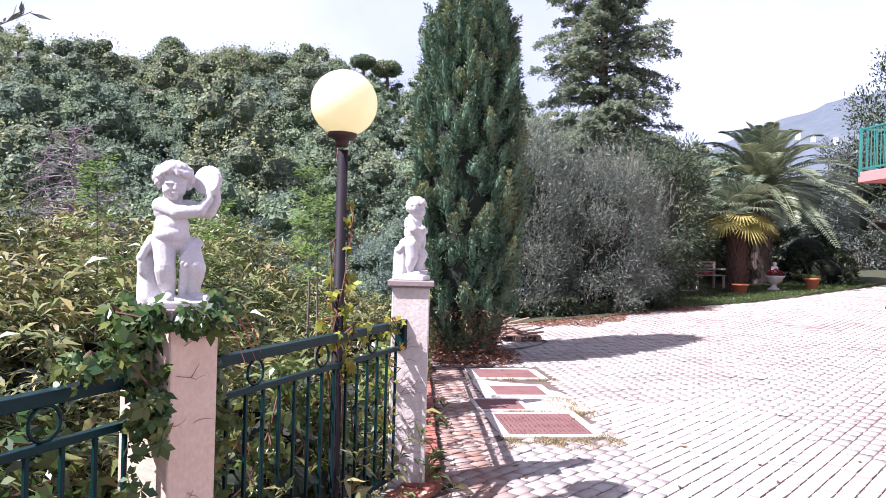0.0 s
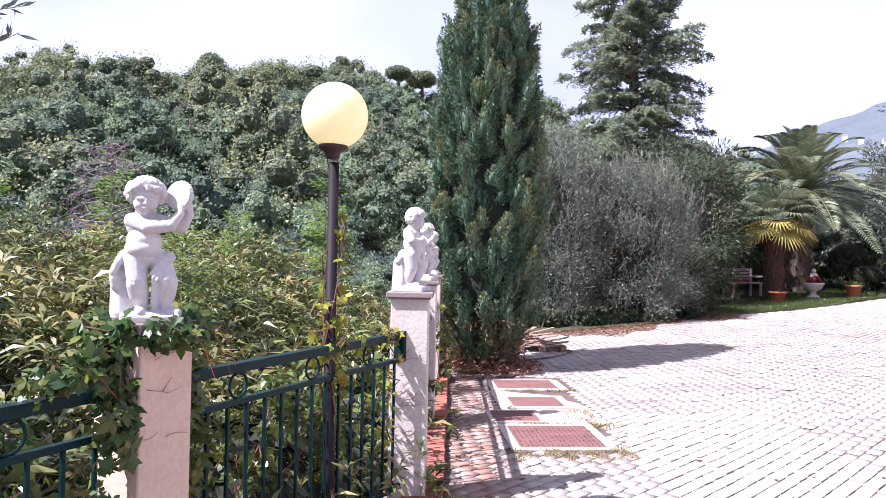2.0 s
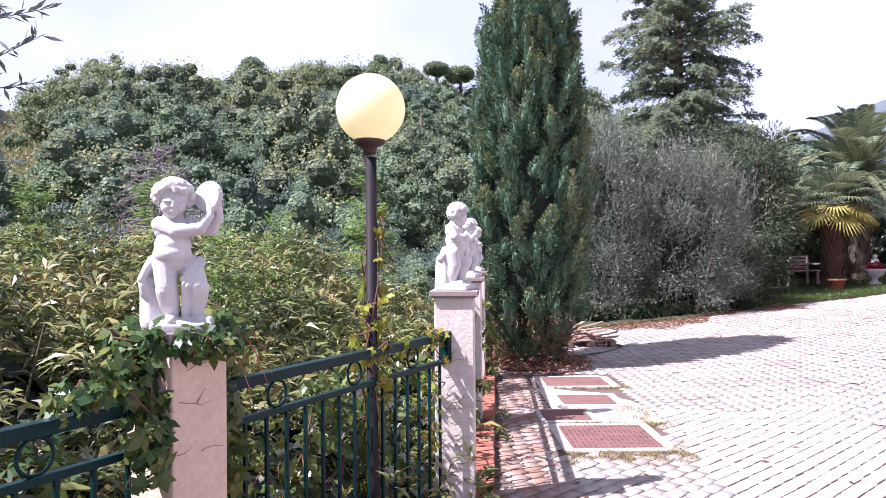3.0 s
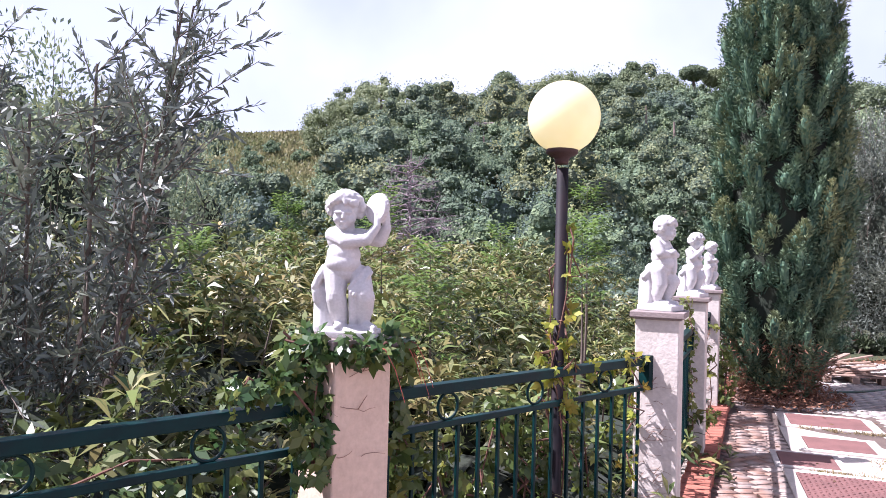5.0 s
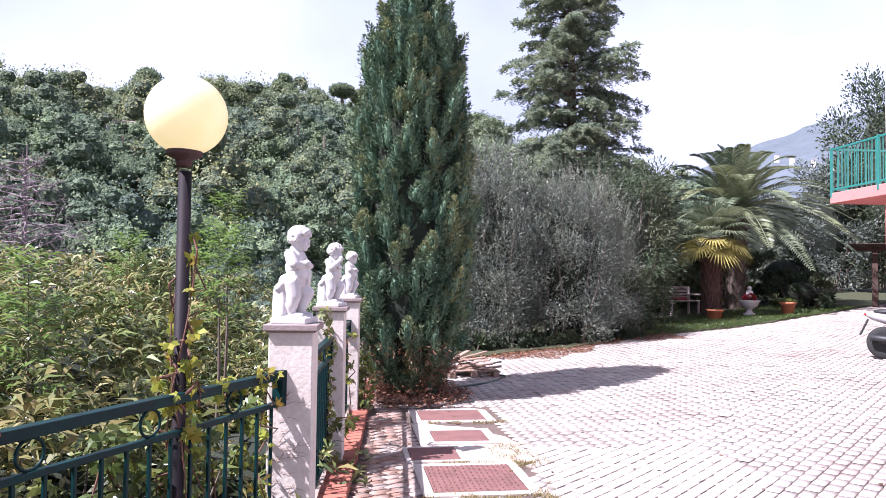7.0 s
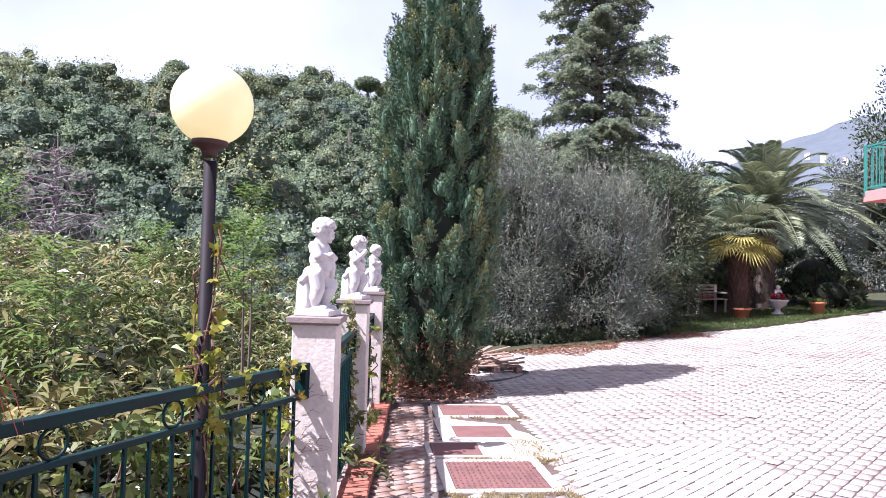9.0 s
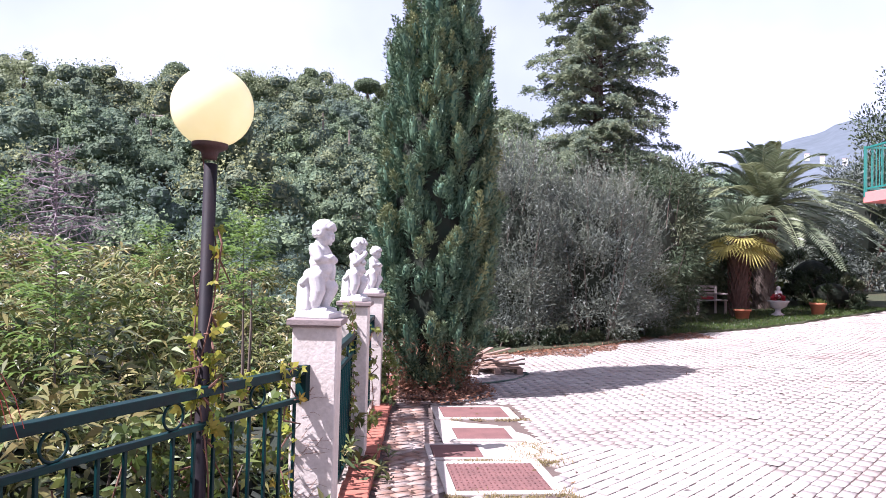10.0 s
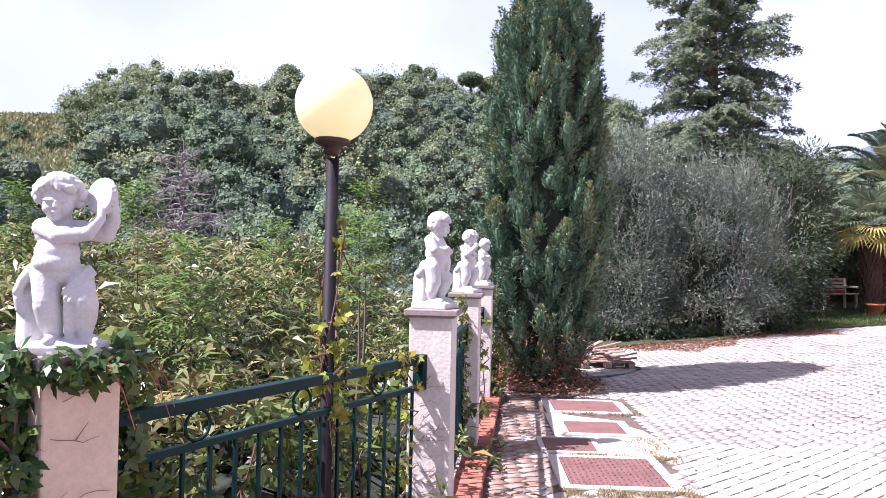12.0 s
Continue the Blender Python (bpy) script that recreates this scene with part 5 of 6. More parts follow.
# ---------------- house with balcony ----------------
def build_house():
    h = thing("house", pose(13.2, 8.0, 0), "house with a pink lower wall, white upper storey and balcony", "house")
    pink = surface("pink_render", (0.62, 0.22, 0.20), (0.48, 0.17, 0.15), 0.85, 1.5, 40, 0.5, 0.2)
    white = surface("white_render", (0.78, 0.74, 0.70), (0.62, 0.57, 0.52), 0.85, 1.5, 40, 0.5, 0.2)
    teal = surface("teal_painted_rail", (0.02, 0.20, 0.17), (0.03, 0.12, 0.11), 0.45, 8, 60)
    bm = bmesh.new(); box(bm, (8, 11, 4.6), pose(4, 0, 1.5), 0.01)
    part("lower_wall", bm, pink, h, "pink rendered wall")
    bm = bmesh.new(); box(bm, (7.96, 10.96, 8.2), pose(4.0, 0, 7.9), 0.01)
    part("upper_wall", bm, white, h, "white rendered wall")
    bm = bmesh.new(); box(bm, (8.8, 11.8, 0.18), pose(4, 0, 12.09), 0.02)
    part("roof", bm, M["terracotta"], h)
    bm = bmesh.new(); box(bm, (1.72, 9.0, 0.26), pose(-0.86, 0.6, 3.73), 0.01)
    slab = part("balcony", bm, pink, h, "pink balcony slab")
    for z in (3.95, 4.96):
        bm = bmesh.new(); box(bm, (0.04, 8.9, 0.045), pose(-1.66, 0.6, z), 0.004)
        part("rail", bm, teal, slab)
        bm = bmesh.new(); box(bm, (1.66, 0.04, 0.045), pose(-0.83, 5.05, z), 0.004)
        part("rail", bm, teal, slab)
    bm = bmesh.new(); box(bm, (0.018, 0.018, 1.0), Matrix(), 0.002)
    first = part("bar", bm, teal, slab)
    first.location = (-1.66, -3.8, 4.455)
    spots = [(-1.66, -3.8 + 0.125 * i) for i in range(1, 70)] + [(-1.55 + 0.125 * i, 5.05) for i in range(12)]
    for bx, by in spots:
        c = new("bar", first.data)
        c.parent, c.location = slab, (bx, by, 4.455)
    for by in (-1.5, 1.2, 3.3, 5.05):
        bm = bmesh.new(); box(bm, (0.06, 0.06, 1.25), pose(-1.70, by, 4.37), 0.004)
        part("post", bm, teal, slab)


build_house()


def build_pergola():
    z = G(14.5, 16.8)
    p = thing("pergola", pose(15.2, 16.8, z, 0, 0, -38), "dark brown timber lean-to roof on posts", "pergola")
    dark = surface("dark_timber", (0.075, 0.040, 0.030), (0.04, 0.022, 0.018), 0.8, 6, 60)
    for x in (0.0, 2.0):
        bm = bmesh.new(); box(bm, (0.16, 0.16, 1.75), pose(x, 0, 0.875), 0.008)
        part("post", bm, dark, p)
    bm = bmesh.new(); box(bm, (3.0, 0.14, 0.14), pose(0.75, 0, 1.80), 0.008)
    part("beam", bm, dark, p)
    for k in range(7):
        bm = bmesh.new(); box(bm, (0.07, 1.8, 0.06), pose(-0.65 + 0.46 * k, 0.5, 1.90), 0.005)
        part("rafter", bm, dark, p)
    for k in range(9):
        bm = bmesh.new(); box(bm, (3.05, 0.19, 0.022), pose(0.75, -0.38 + 0.215 * k, 1.944), 0.003)
        part("roof_board", bm, dark, p)
    s = thing("trellis", pose(15.8, 16.35, z, 0, 0, -38), "green lattice trellis panel beside the pergola post", "trellis")
    green = surface("trellis_green", (0.10, 0.22, 0.12), (0.20, 0.18, 0.08), 0.7)
    for k in range(9):
        bm = bmesh.new(); box(bm, (0.03, 0.02, 1.3), pose(-0.40 + 0.1 * k, 0, 0.70), 0.003)
        part("slat", bm, green, s)
    for zz in (0.10, 0.7, 1.3):
        bm = bmesh.new(); box(bm, (0.9, 0.03, 0.035), pose(0, 0.024, zz), 0.003)
        part("rail", bm, green, s)


build_pergola()


def wheel_parts(parent, x, y, r, w, axis_m, name="wheel"):
    bm = bmesh.new()
    prof = [(r * 0.66, -w / 2), (r * 0.90, -w / 2), (r, -w * 0.3), (r, w * 0.3), (r * 0.90, w / 2), (r * 0.66, w / 2)]
    lathe(bm, prof, 32, axis_m)
    wh = part(name, bm, surface("rubber", (0.018, 0.018, 0.018), (0.03, 0.028, 0.026), 0.85), parent, "black rubber tyre", True)
    bm = bmesh.new()
    lathe(bm, [(r * 0.18, -w * 0.45), (r * 0.2, w * 0.45)], 20, axis_m)
    for k in range(5):
        a = 2 * math.pi * k / 5
        rod(bm, axis_m @ Vector((0.15 * r * math.cos(a), 0.15 * r * math.sin(a), 0)), axis_m @ Vector((0.68 * r * math.cos(a), 0.68 * r * math.sin(a), 0)), r * 0.10, r * 0.07, 8)
    part("rim", bm, surface("grey_alloy", (0.35, 0.34, 0.34), (0.2, 0.2, 0.2), 0.35, metal=0.7), wh, "grey spoked rim", True)
    return wh


def build_scooter(x, y, yaw):
    s = thing("motor_scooter", pose(x, y, G(x, y), 0, 0, yaw), "parked silver motor scooter with a black seat", "scooter")
    silver = surface("silver_paint", (0.45, 0.43, 0.45), (0.33, 0.32, 0.33), 0.3, 4, 60, 0.3, 0.1, 0.02, 0.001, 0.3)
    black = surface("black_plastic", (0.02, 0.02, 0.022), (0.035, 0.033, 0.03), 0.55)
    up = pose(0, 0, 0, 90, 0, 0)
    wheel_parts(s, 0, 0, 0.27, 0.12, Matrix.Translation((0, 0, 0.27)) @ up)
    wheel_parts(s, 0, 0, 0.27, 0.11, Matrix.Translation((1.28, 0, 0.27)) @ up, "front_wheel")
    def shell(name, pts, widths, mat, label=""):
        bm = bmesh.new()
        rings = []
        for (px, pz, hh), w in zip(pts, widths):
            rings.append([bm.verts.new((px, w * math.cos(a), pz + hh * math.sin(a))) for a in np.linspace(0, 2 * math.pi, 17)[:-1]])
        for a, b in zip(rings, rings[1:]):
            for k in range(16):
                bm.faces.new((a[k], a[(k + 1) % 16], b[(k + 1) % 16], b[k]))
        bm.faces.new(rings[0]); bm.faces.new(list(reversed(rings[-1])))
        bmesh.ops.recalc_face_normals(bm, faces=bm.faces)
        return part(name, bm, mat, s, label, True)
    shell("tail_fairing", [(-0.28, 0.74, 0.03), (-0.18, 0.71, 0.07), (0.1, 0.66, 0.11), (0.45, 0.56, 0.15), (0.7, 0.42, 0.14)], [0.05, 0.10, 0.15, 0.17, 0.15], silver, "silver rear fairing")
    shell("seat", [(-0.16, 0.79, 0.02), (0.0, 0.79, 0.05), (0.25, 0.78, 0.06), (0.5, 0.73, 0.06), (0.66, 0.70, 0.03)], [0.06, 0.12, 0.14, 0.13, 0.08], black, "black seat")
    shell("footboard", [(0.55, 0.33, 0.06), (0.8, 0.30, 0.06), (1.0, 0.34, 0.07)], [0.16, 0.17, 0.14], silver)
    shell("front_shield", [(0.98, 0.35, 0.05), (1.06, 0.60, 0.16), (1.05, 0.85, 0.12), (1.02, 0.98, 0.04)], [0.12, 0.20, 0.18, 0.10], silver)
    shell("engine_case", [(-0.10, 0.30, 0.07), (0.1, 0.30, 0.10), (0.4, 0.33, 0.09), (0.6, 0.35, 0.05)], [0.10, 0.13, 0.13, 0.10], black)
    bm = bmesh.new(); tube(bm, [(-0.22, -0.15, 0.36), (0.1, -0.16, 0.33), (0.4, -0.14, 0.24)], [0.05, 0.055, 0.03], 12)
    part("exhaust", bm, black, s, smooth=True)
    bm = bmesh.new(); box(bm, (0.03, 0.13, 0.30), pose(-0.30, 0, 0.52, 0, 24, 0), 0.01)
    part("mudguard", bm, black, s)
    bm = bmesh.new(); ball(bm, (-0.27, 0, 0.735), (0.03, 0.06, 0.03))
    part("tail_light", bm, surface("red_lens", (0.4, 0.02, 0.02), (0.3, 0.02, 0.02), 0.2), s, "red tail light", True)
    bm = bmesh.new(); tube(bm, [(0.98, -0.30, 1.02), (1.0, 0, 1.0), (0.98, 0.30, 1.02)], [0.018, 0.016, 0.018], 8)
    part("handlebar", bm, black, s)


build_scooter(8.85, 7.4, -33)


def build_car(x, y, yaw):
    c = thing("car", pose(x, y, G(x, y) + 0.02, 0, 0, yaw), "dark blue-grey hatchback car seen from its rear", "car")
    paint = surface("dark_car_paint", (0.035, 0.03, 0.05), (0.05, 0.045, 0.06), 0.25, 3, 60, 0.3, 0.1, 0.02, 0.001, 0.2)
    glass = surface("dark_car_glass", (0.015, 0.015, 0.02), (0.02, 0.02, 0.025), 0.08)
    def prism(profile, w0, w1):
        bm = bmesh.new()
        l = [bm.verts.new((px, -(w0 if pz < 0.95 else w1), pz)) for px, pz in profile]
        r = [bm.verts.new((px, (w0 if pz < 0.95 else w1), pz)) for px, pz in profile]
        n = len(profile)
        bm.faces.new(l); bm.faces.new(list(reversed(r)))
        for k in range(n):
            bm.faces.new((l[k], r[k], r[(k + 1) % n], l[(k + 1) % n]))
        bmesh.ops.recalc_face_normals(bm, faces=bm.faces)
        bmesh.ops.bevel(bm, geom=list(bm.edges), offset=0.05, segments=3, affect="EDGES")
        return bm
    body = part("body", prism([(-1.9, 0.25), (-1.95, 0.55), (-1.85, 0.92), (0.9, 0.90), (1.8, 0.75), (1.9, 0.3)], 0.82, 0.8), paint, c, smooth=True)
    part("cabin", prism([(-1.80, 0.90), (-1.45, 1.38), (0.1, 1.42), (0.85, 0.90)], 0.76, 0.62), glass, c, "dark glazed cabin", True)
    for sy in (-1, 1):
        bm = bmesh.new(); box(bm, (0.06, 0.20, 0.26), pose(-1.90, 0.66 * sy, 0.78), 0.02, 2)
        part("tail_light", bm, surface("car_red_lens", (0.45, 0.02, 0.025), (0.3, 0.02, 0.02), 0.2), c, "red tail light")
        for px in (-1.25, 1.25):
            wheel_parts(c, 0, 0, 0.30, 0.18, Matrix.Translation((px, 0.74 * sy, 0.30)) @ pose(0, 0, 0, 90, 0, 0))
    bm = bmesh.new(); box(bm, (0.08, 1.56, 0.16), pose(-1.95, 0, 0.45), 0.03, 2)
    part("bumper", bm, paint, c)


build_car(20.5, 22.0, 55)


# ---------------- ivy and vines ----------------
def lobed(c, a, face, size, rng, lobes=5):
    """Palmate leaves: lobes of diamonds fanning from the stalk."""
    n = len(c)
    a, face = unit(a), unit(face)
    side = unit(np.cross(a, face))
    out = []
    for k in range(lobes):
        f = math.radians(-100 + 200 * k / (lobes - 1))
        d = a * math.cos(f) + side * math.sin(f) - face * 0.22 * abs(math.sin(f))
        ln = size * (1.0 if k == lobes // 2 else 0.82 if abs(k - lobes // 2) == 1 else 0.6)
        w = ln * 0.52
        s = unit(np.cross(d, face))
        mid = c + d * (ln * 0.5)[:, None] + face * (0.06 * ln)[:, None]
        out.append(np.stack([c, mid + s * (w / 2)[:, None], c + d * ln[:, None] - face * (0.08 * ln)[:, None], mid - s * (w / 2)[:, None]], 1))
    return np.concatenate(out), lobes


def build_ivy(name, spots, per, size, seed, mat, label, stems=(), tint=0.15, hang=0.4, face_to=(0.4, -0.9, 0.35)):
    """spots: (x, y, z, radius) of leaf clumps."""
    rng = np.random.default_rng(seed)
    sp = np.array(spots)
    t = thing(name, pose(*[float(v) for v in sp[0][:3]]), label, "climbing plant")
    org = sp[0][:3]
    k = np.repeat(np.arange(len(sp)), per)
    d = sphere_points(len(k), rng)
    c = sp[k, :3] - org + d * (sp[k, 3] * (0.45 + 0.6 * rng.random(len(k))))[:, None]
    a = d * 0.4 + rng.normal(size=d.shape) * 0.5 + np.array([0, 0, -hang])
    face = d * 0.7 + np.array(face_to) * 0.7 + rng.normal(size=d.shape) * 0.35
    q, lb = lobed(c, a, face, size * (0.6 + 0.7 * rng.random(len(k))), rng)
    crown("leaves", q, np.tile(np.clip(tint + 0.45 * rng.random(len(k)) ** 3, 0, 1), lb), M[mat], t)
    bm = bmesh.new()
    for i in range(len(sp) - 1):
        p0, p1 = Vector(sp[i, :3] - org), Vector(sp[i + 1, :3] - org)
        if (p1 - p0).length < 0.8:
            tube(bm, [p0, (p0 + p1) / 2 + Vector(rng.normal(size=3)) * 0.04, p1], [0.006, 0.005, 0.004], 5)
    for line in stems:
        tube(bm, [Vector(p) - Vector(org) for p in line], [0.004] * len(line), 5)
    if len(bm.verts):
        part("stem", bm, M["vine_stem"], t)
    else:
        bm.free()
    return t


M["vine_stem"] = surface("vine_stem", (0.16, 0.075, 0.05), (0.07, 0.035, 0.028), 0.9, 20, 80)
M["red_stem"] = surface("red_vine_stem", (0.42, 0.08, 0.06), (0.25, 0.05, 0.04), 0.6, 20, 80)
NRM1 = Vector((DIR1.y, -DIR1.x, 0))           # towards the yard


def at1(s, n, z, r):
    """A spot s metres from P1 along the fence towards P2, n metres towards the yard."""
    p = P1 + DIR1 * s + NRM1 * n
    return (p.x, p.y, z, r)


irng = np.random.default_rng(91)
top = [at1(0.195 * math.cos(a), 0.195 * math.sin(a), 1.335, 0.060) for a in np.linspace(0, 5.9, 12)]
top += [at1(-0.19, 0.02, 1.30 - 0.05 * i, 0.09) for i in range(4)] + [at1(-0.19, 0.09, 1.10 - 0.06 * i, 0.09) for i in range(4)]
top += [at1(-0.30 - 0.08 * i, 0.05, 1.24 - 0.02 * i, 0.07) for i in range(3)]
build_ivy("ivy", top, 22, 0.056, 301, "leaf_ivy", "green lobed ivy spilling over the pillar's top", tint=0.0)
build_ivy("ivy", [at1(0.21, -0.03, 1.33 - 0.09 * i, 0.07 + 0.008 * i) for i in range(9)] + [at1(0.30, -0.06, 1.2 - 0.11 * i, 0.07) for i in range(8)], 13, 0.07, 302, "leaf_ivy",
          "green ivy hanging down beside the pillar", tint=0.15)
build_ivy("ivy", [at1(-0.24, 0.06, 0.74 - 0.08 * i, 0.08) for i in range(9)] + [at1(-0.32 - 0.10 * i, 0.09, 0.10 + 0.11 * (i % 3), 0.10) for i in range(8)], 8, 0.055, 303, "leaf_ivy", "green ivy climbing the foot of the pillar", tint=0.0)
# vine behind the railings
for j, (s0, s1) in enumerate(((-2.2, -0.3), (0.25, 2.15))):
    sp = [at1(s0 + (s1 - s0) * irng.random(), -0.16 - 0.12 * irng.random(), 0.08 + 0.85 * irng.random(), 0.12) for i in range(46)]
    build_ivy("vine", sp, 13, 0.066, 310 + j, "leaf_ivy", "yellow-green vine climbing behind the iron railings", tint=0.16 if j else 0.0)
sp = [(P2.x - 0.10 - 0.1 * irng.random(), P2.y + 0.2 + 4.1 * irng.random(), 0.1 + 0.95 * irng.random(), 0.10) for i in range(26)]
build_ivy("vine", sp, 9, 0.075, 313, "leaf_ivy", "green vine covering the far iron railings", tint=0.25)
sp = [(P3.x - 0.02 + 0.06 * irng.random(), P3.y - 0.20 - 0.1 * irng.random(), 1.34 - 0.12 * i, 0.06) for i in range(10)] + \
     [(P3.x + 0.13, P3.y + 0.2 + 0.25 * irng.random(), 0.2 + 1.1 * irng.random(), 0.07) for i in range(6)]
build_ivy("ivy", sp, 8, 0.06, 314, "leaf_ivy", "green ivy round the far pillar", tint=0.35)
sp = [(P4.x + 0.12 + 0.1 * irng.random(), P4.y - 0.1 + 0.9 * irng.random(), 0.1 + 0.8 * irng.random(), 0.12) for i in range(16)]
build_ivy("ivy", sp, 10, 0.07, 315, "leaf_ivy", "green ivy at the pillar beside the cypress", tint=0.2)
# yellow vine on the lamp's pole
LP = Vector((-0.253, -0.655, 0))
sp = []
for i in range(26):
    z = 0.85 + 0.62 * i / 26
    a = i * 1.1
    sp.append((LP.x + 0.055 * math.cos(a), LP.y + 0.055 * math.sin(a), z, 0.045 + 0.02 * (i < 16)))
sp += [(LP.x + 0.05, LP.y - 0.01, 1.74, 0.02), (LP.x + 0.055, LP.y - 0.02, 1.60, 0.02), (LP.x + 0.045, LP.y, 1.86, 0.012)]
climb = [[(LP.x + 0.045 * math.cos(a), LP.y + 0.045 * math.sin(a), z) for z, a in zip(np.linspace(0.2, 2.2, 30), np.linspace(0, 9, 30))],
         [(LP.x + 0.042 * math.cos(a), LP.y + 0.042 * math.sin(a), z) for z, a in zip(np.linspace(0.2, 1.9, 30), np.linspace(2, -5, 30))]]
build_ivy("vine", sp, 3, 0.055, 320, "leaf_yellow", "yellow autumn vine wound round the lamp's pole", climb, tint=0.0)
sp = [at1(1.25 + 0.9 * i / 12, 0.0 + 0.03 * irng.normal(), 1.10 + 0.05 * irng.random(), 0.05) for i in range(12)] + \
     [at1(1.92 + 0.12 * irng.random(), -0.02, 1.16 - 0.1 * i, 0.06) for i in range(8)]
build_ivy("vine", sp, 3, 0.05, 321, "leaf_yellow", "yellow-green vine leaves along the top rail", tint=0.0)


M["dry_tendril"] = surface("dry_tendril", (0.26, 0.15, 0.11), (0.15, 0.09, 0.07), 0.9, 30, 90)


def tendrils(name, face_at, u, width, z0, z1, count, seed, label, normal):
    """Dry tendrils creeping over a pillar's face."""
    rng = np.random.default_rng(seed)
    bm = bmesh.new()
    for i in range(count):
        z = z0 + (z1 - z0) * rng.random()
        x0 = (rng.random() - 0.5) * width * 0.5 - width * 0.25
        ln = width * (0.2 + 0.5 * rng.random() ** 2)
        pts = []
        for s in np.linspace(0, 1, 7):
            x = min(max(x0 + ln * s, -width / 2 + 0.006), width / 2 - 0.006)
            pts.append(face_at + u * x + normal * 0.003 + Vector((0, 0, z + 0.02 * math.sin(2 * s + i) + 0.0025 * rng.normal())))
        tube(bm, pts, [0.0012, 0.0012, 0.0011, 0.001, 0.001, 0.0008, 0.0006], 4)
        if i % 3 == 0:
            m = pts[3]
            tube(bm, [m, m + u * 0.02 + Vector((0, 0, 0.03)) + normal * 0.004, m + u * 0.035 + Vector((0, 0, 0.05)) + normal * 0.006], [0.002, 0.0015, 0.001], 4)
    put(name, bm, M["dry_tendril"], None, label, "climbing plant", kind="stuff")


for Pn, sd, c in ((P2, 401, 30), (P3, 402, 22), (P4, 403, 22)):
    tendrils("vine_tendril", Pn + Vector((0, -0.126, 0)), Vector((1, 0, 0)), 0.25, 0.1, 1.0, c, sd, "dry brown tendrils clinging to the pillar", Vector((0, -1, 0)))
U1 = Vector((math.sin(radians(26)), math.cos(radians(26)), 0))
N1 = Vector((math.cos(radians(26)), -math.sin(radians(26)), 0))
tendrils("vine_tendril", P1 + N1 * 0.126, U1, 0.25, 0.3, 1.33, 9, 404, "dry brown tendrils clinging to the peach pillar", N1)
bm = bmesh.new()
for i, (s, n) in enumerate(((0.16, 0.12), (0.20, 0.10), (-0.02, 0.16), (0.18, 0.02))):
    a = at1(s, n, 1.36, 0)[:3]
    tube(bm, [a, Vector(a) + Vector((0.05 + 0.02 * i, -0.02, -0.02)), Vector(a) + Vector((0.10 + 0.02 * i, -0.03, -0.09)), Vector(a) + Vector((0.12 + 0.03 * i, -0.03, -0.16 - 0.02 * i))], [0.002, 0.0018, 0.0016, 0.001], 5)
put("vine_shoot", bm, M["red_stem"], None, "bare red vine shoots hanging from the ivy", "climbing plant", kind="stuff")


# ---------------- saplings, dead tree, ridge trees ----------------
def build_sapling(x, y, top, seed, label):
    rng = np.random.default_rng(seed)
    z0 = float(ground_height(x, y)) - 0.05
    t = thing("sapling", pose(x, y, z0), label, "sapling")
    bm = bmesh.new()
    tube(bm, [(0, 0, 0), (0.04, 0.02, (top - z0) * 0.6), (0.02, 0, top - z0)], [0.02, 0.014, 0.005], 6)
    part("stem", bm, M["twig"], t)
    n = 70
    s = rng.random(n) ** 0.7
    ang = np.arange(n) * 2.39996
    c = np.stack([0.03 + 0 * s, 0 * s, (top - z0) * (0.72 + 0.28 * s)], 1)
    a = np.stack([np.cos(ang), np.sin(ang), 0.15 + 0.9 * s ** 3], 1)
    k = np.repeat(np.arange(n), 7)
    st = np.tile(np.linspace(0.25, 1, 7), n)
    ax = unit(a)[k]
    pos = c[k] + ax * (st * (0.30 - 0.12 * s[k]))[:, None]
    sd = unit(np.cross(ax, np.array([0, 0, 1.0]))) * np.where(np.arange(len(k)) % 2, 1, -1)[:, None]
    q = leaf_quads(pos, sd + ax * 0.8, 0.12, 0.026, rng, 0.45, 0.3, facing=np.repeat(np.array([[0, 0, 1.0]]), len(k), 0))
    crown("crown", q, rng.random(len(k)) * 0.2, M["leaf_sapling"], t)


M["leaf_sapling"] = leaf_material("sapling_leaf", (0.11, 0.20, 0.04), (0.18, 0.27, 0.07), (0.2, 0.2, 0.06), 0.4)
for i, (sx, sy, st) in enumerate(((-1.05, 3.4, 2.45), (-2.75, 1.9, 2.25), (-4.4, 2.6, 2.3), (-0.75, 1.9, 1.95), (-2.1, 3.6, 2.0), (-3.2, -0.2, 1.75), (-1.6, 0.6, 1.7))):
    build_sapling(sx, sy, st, 500 + i, "slender sapling with light green feathery leaves")


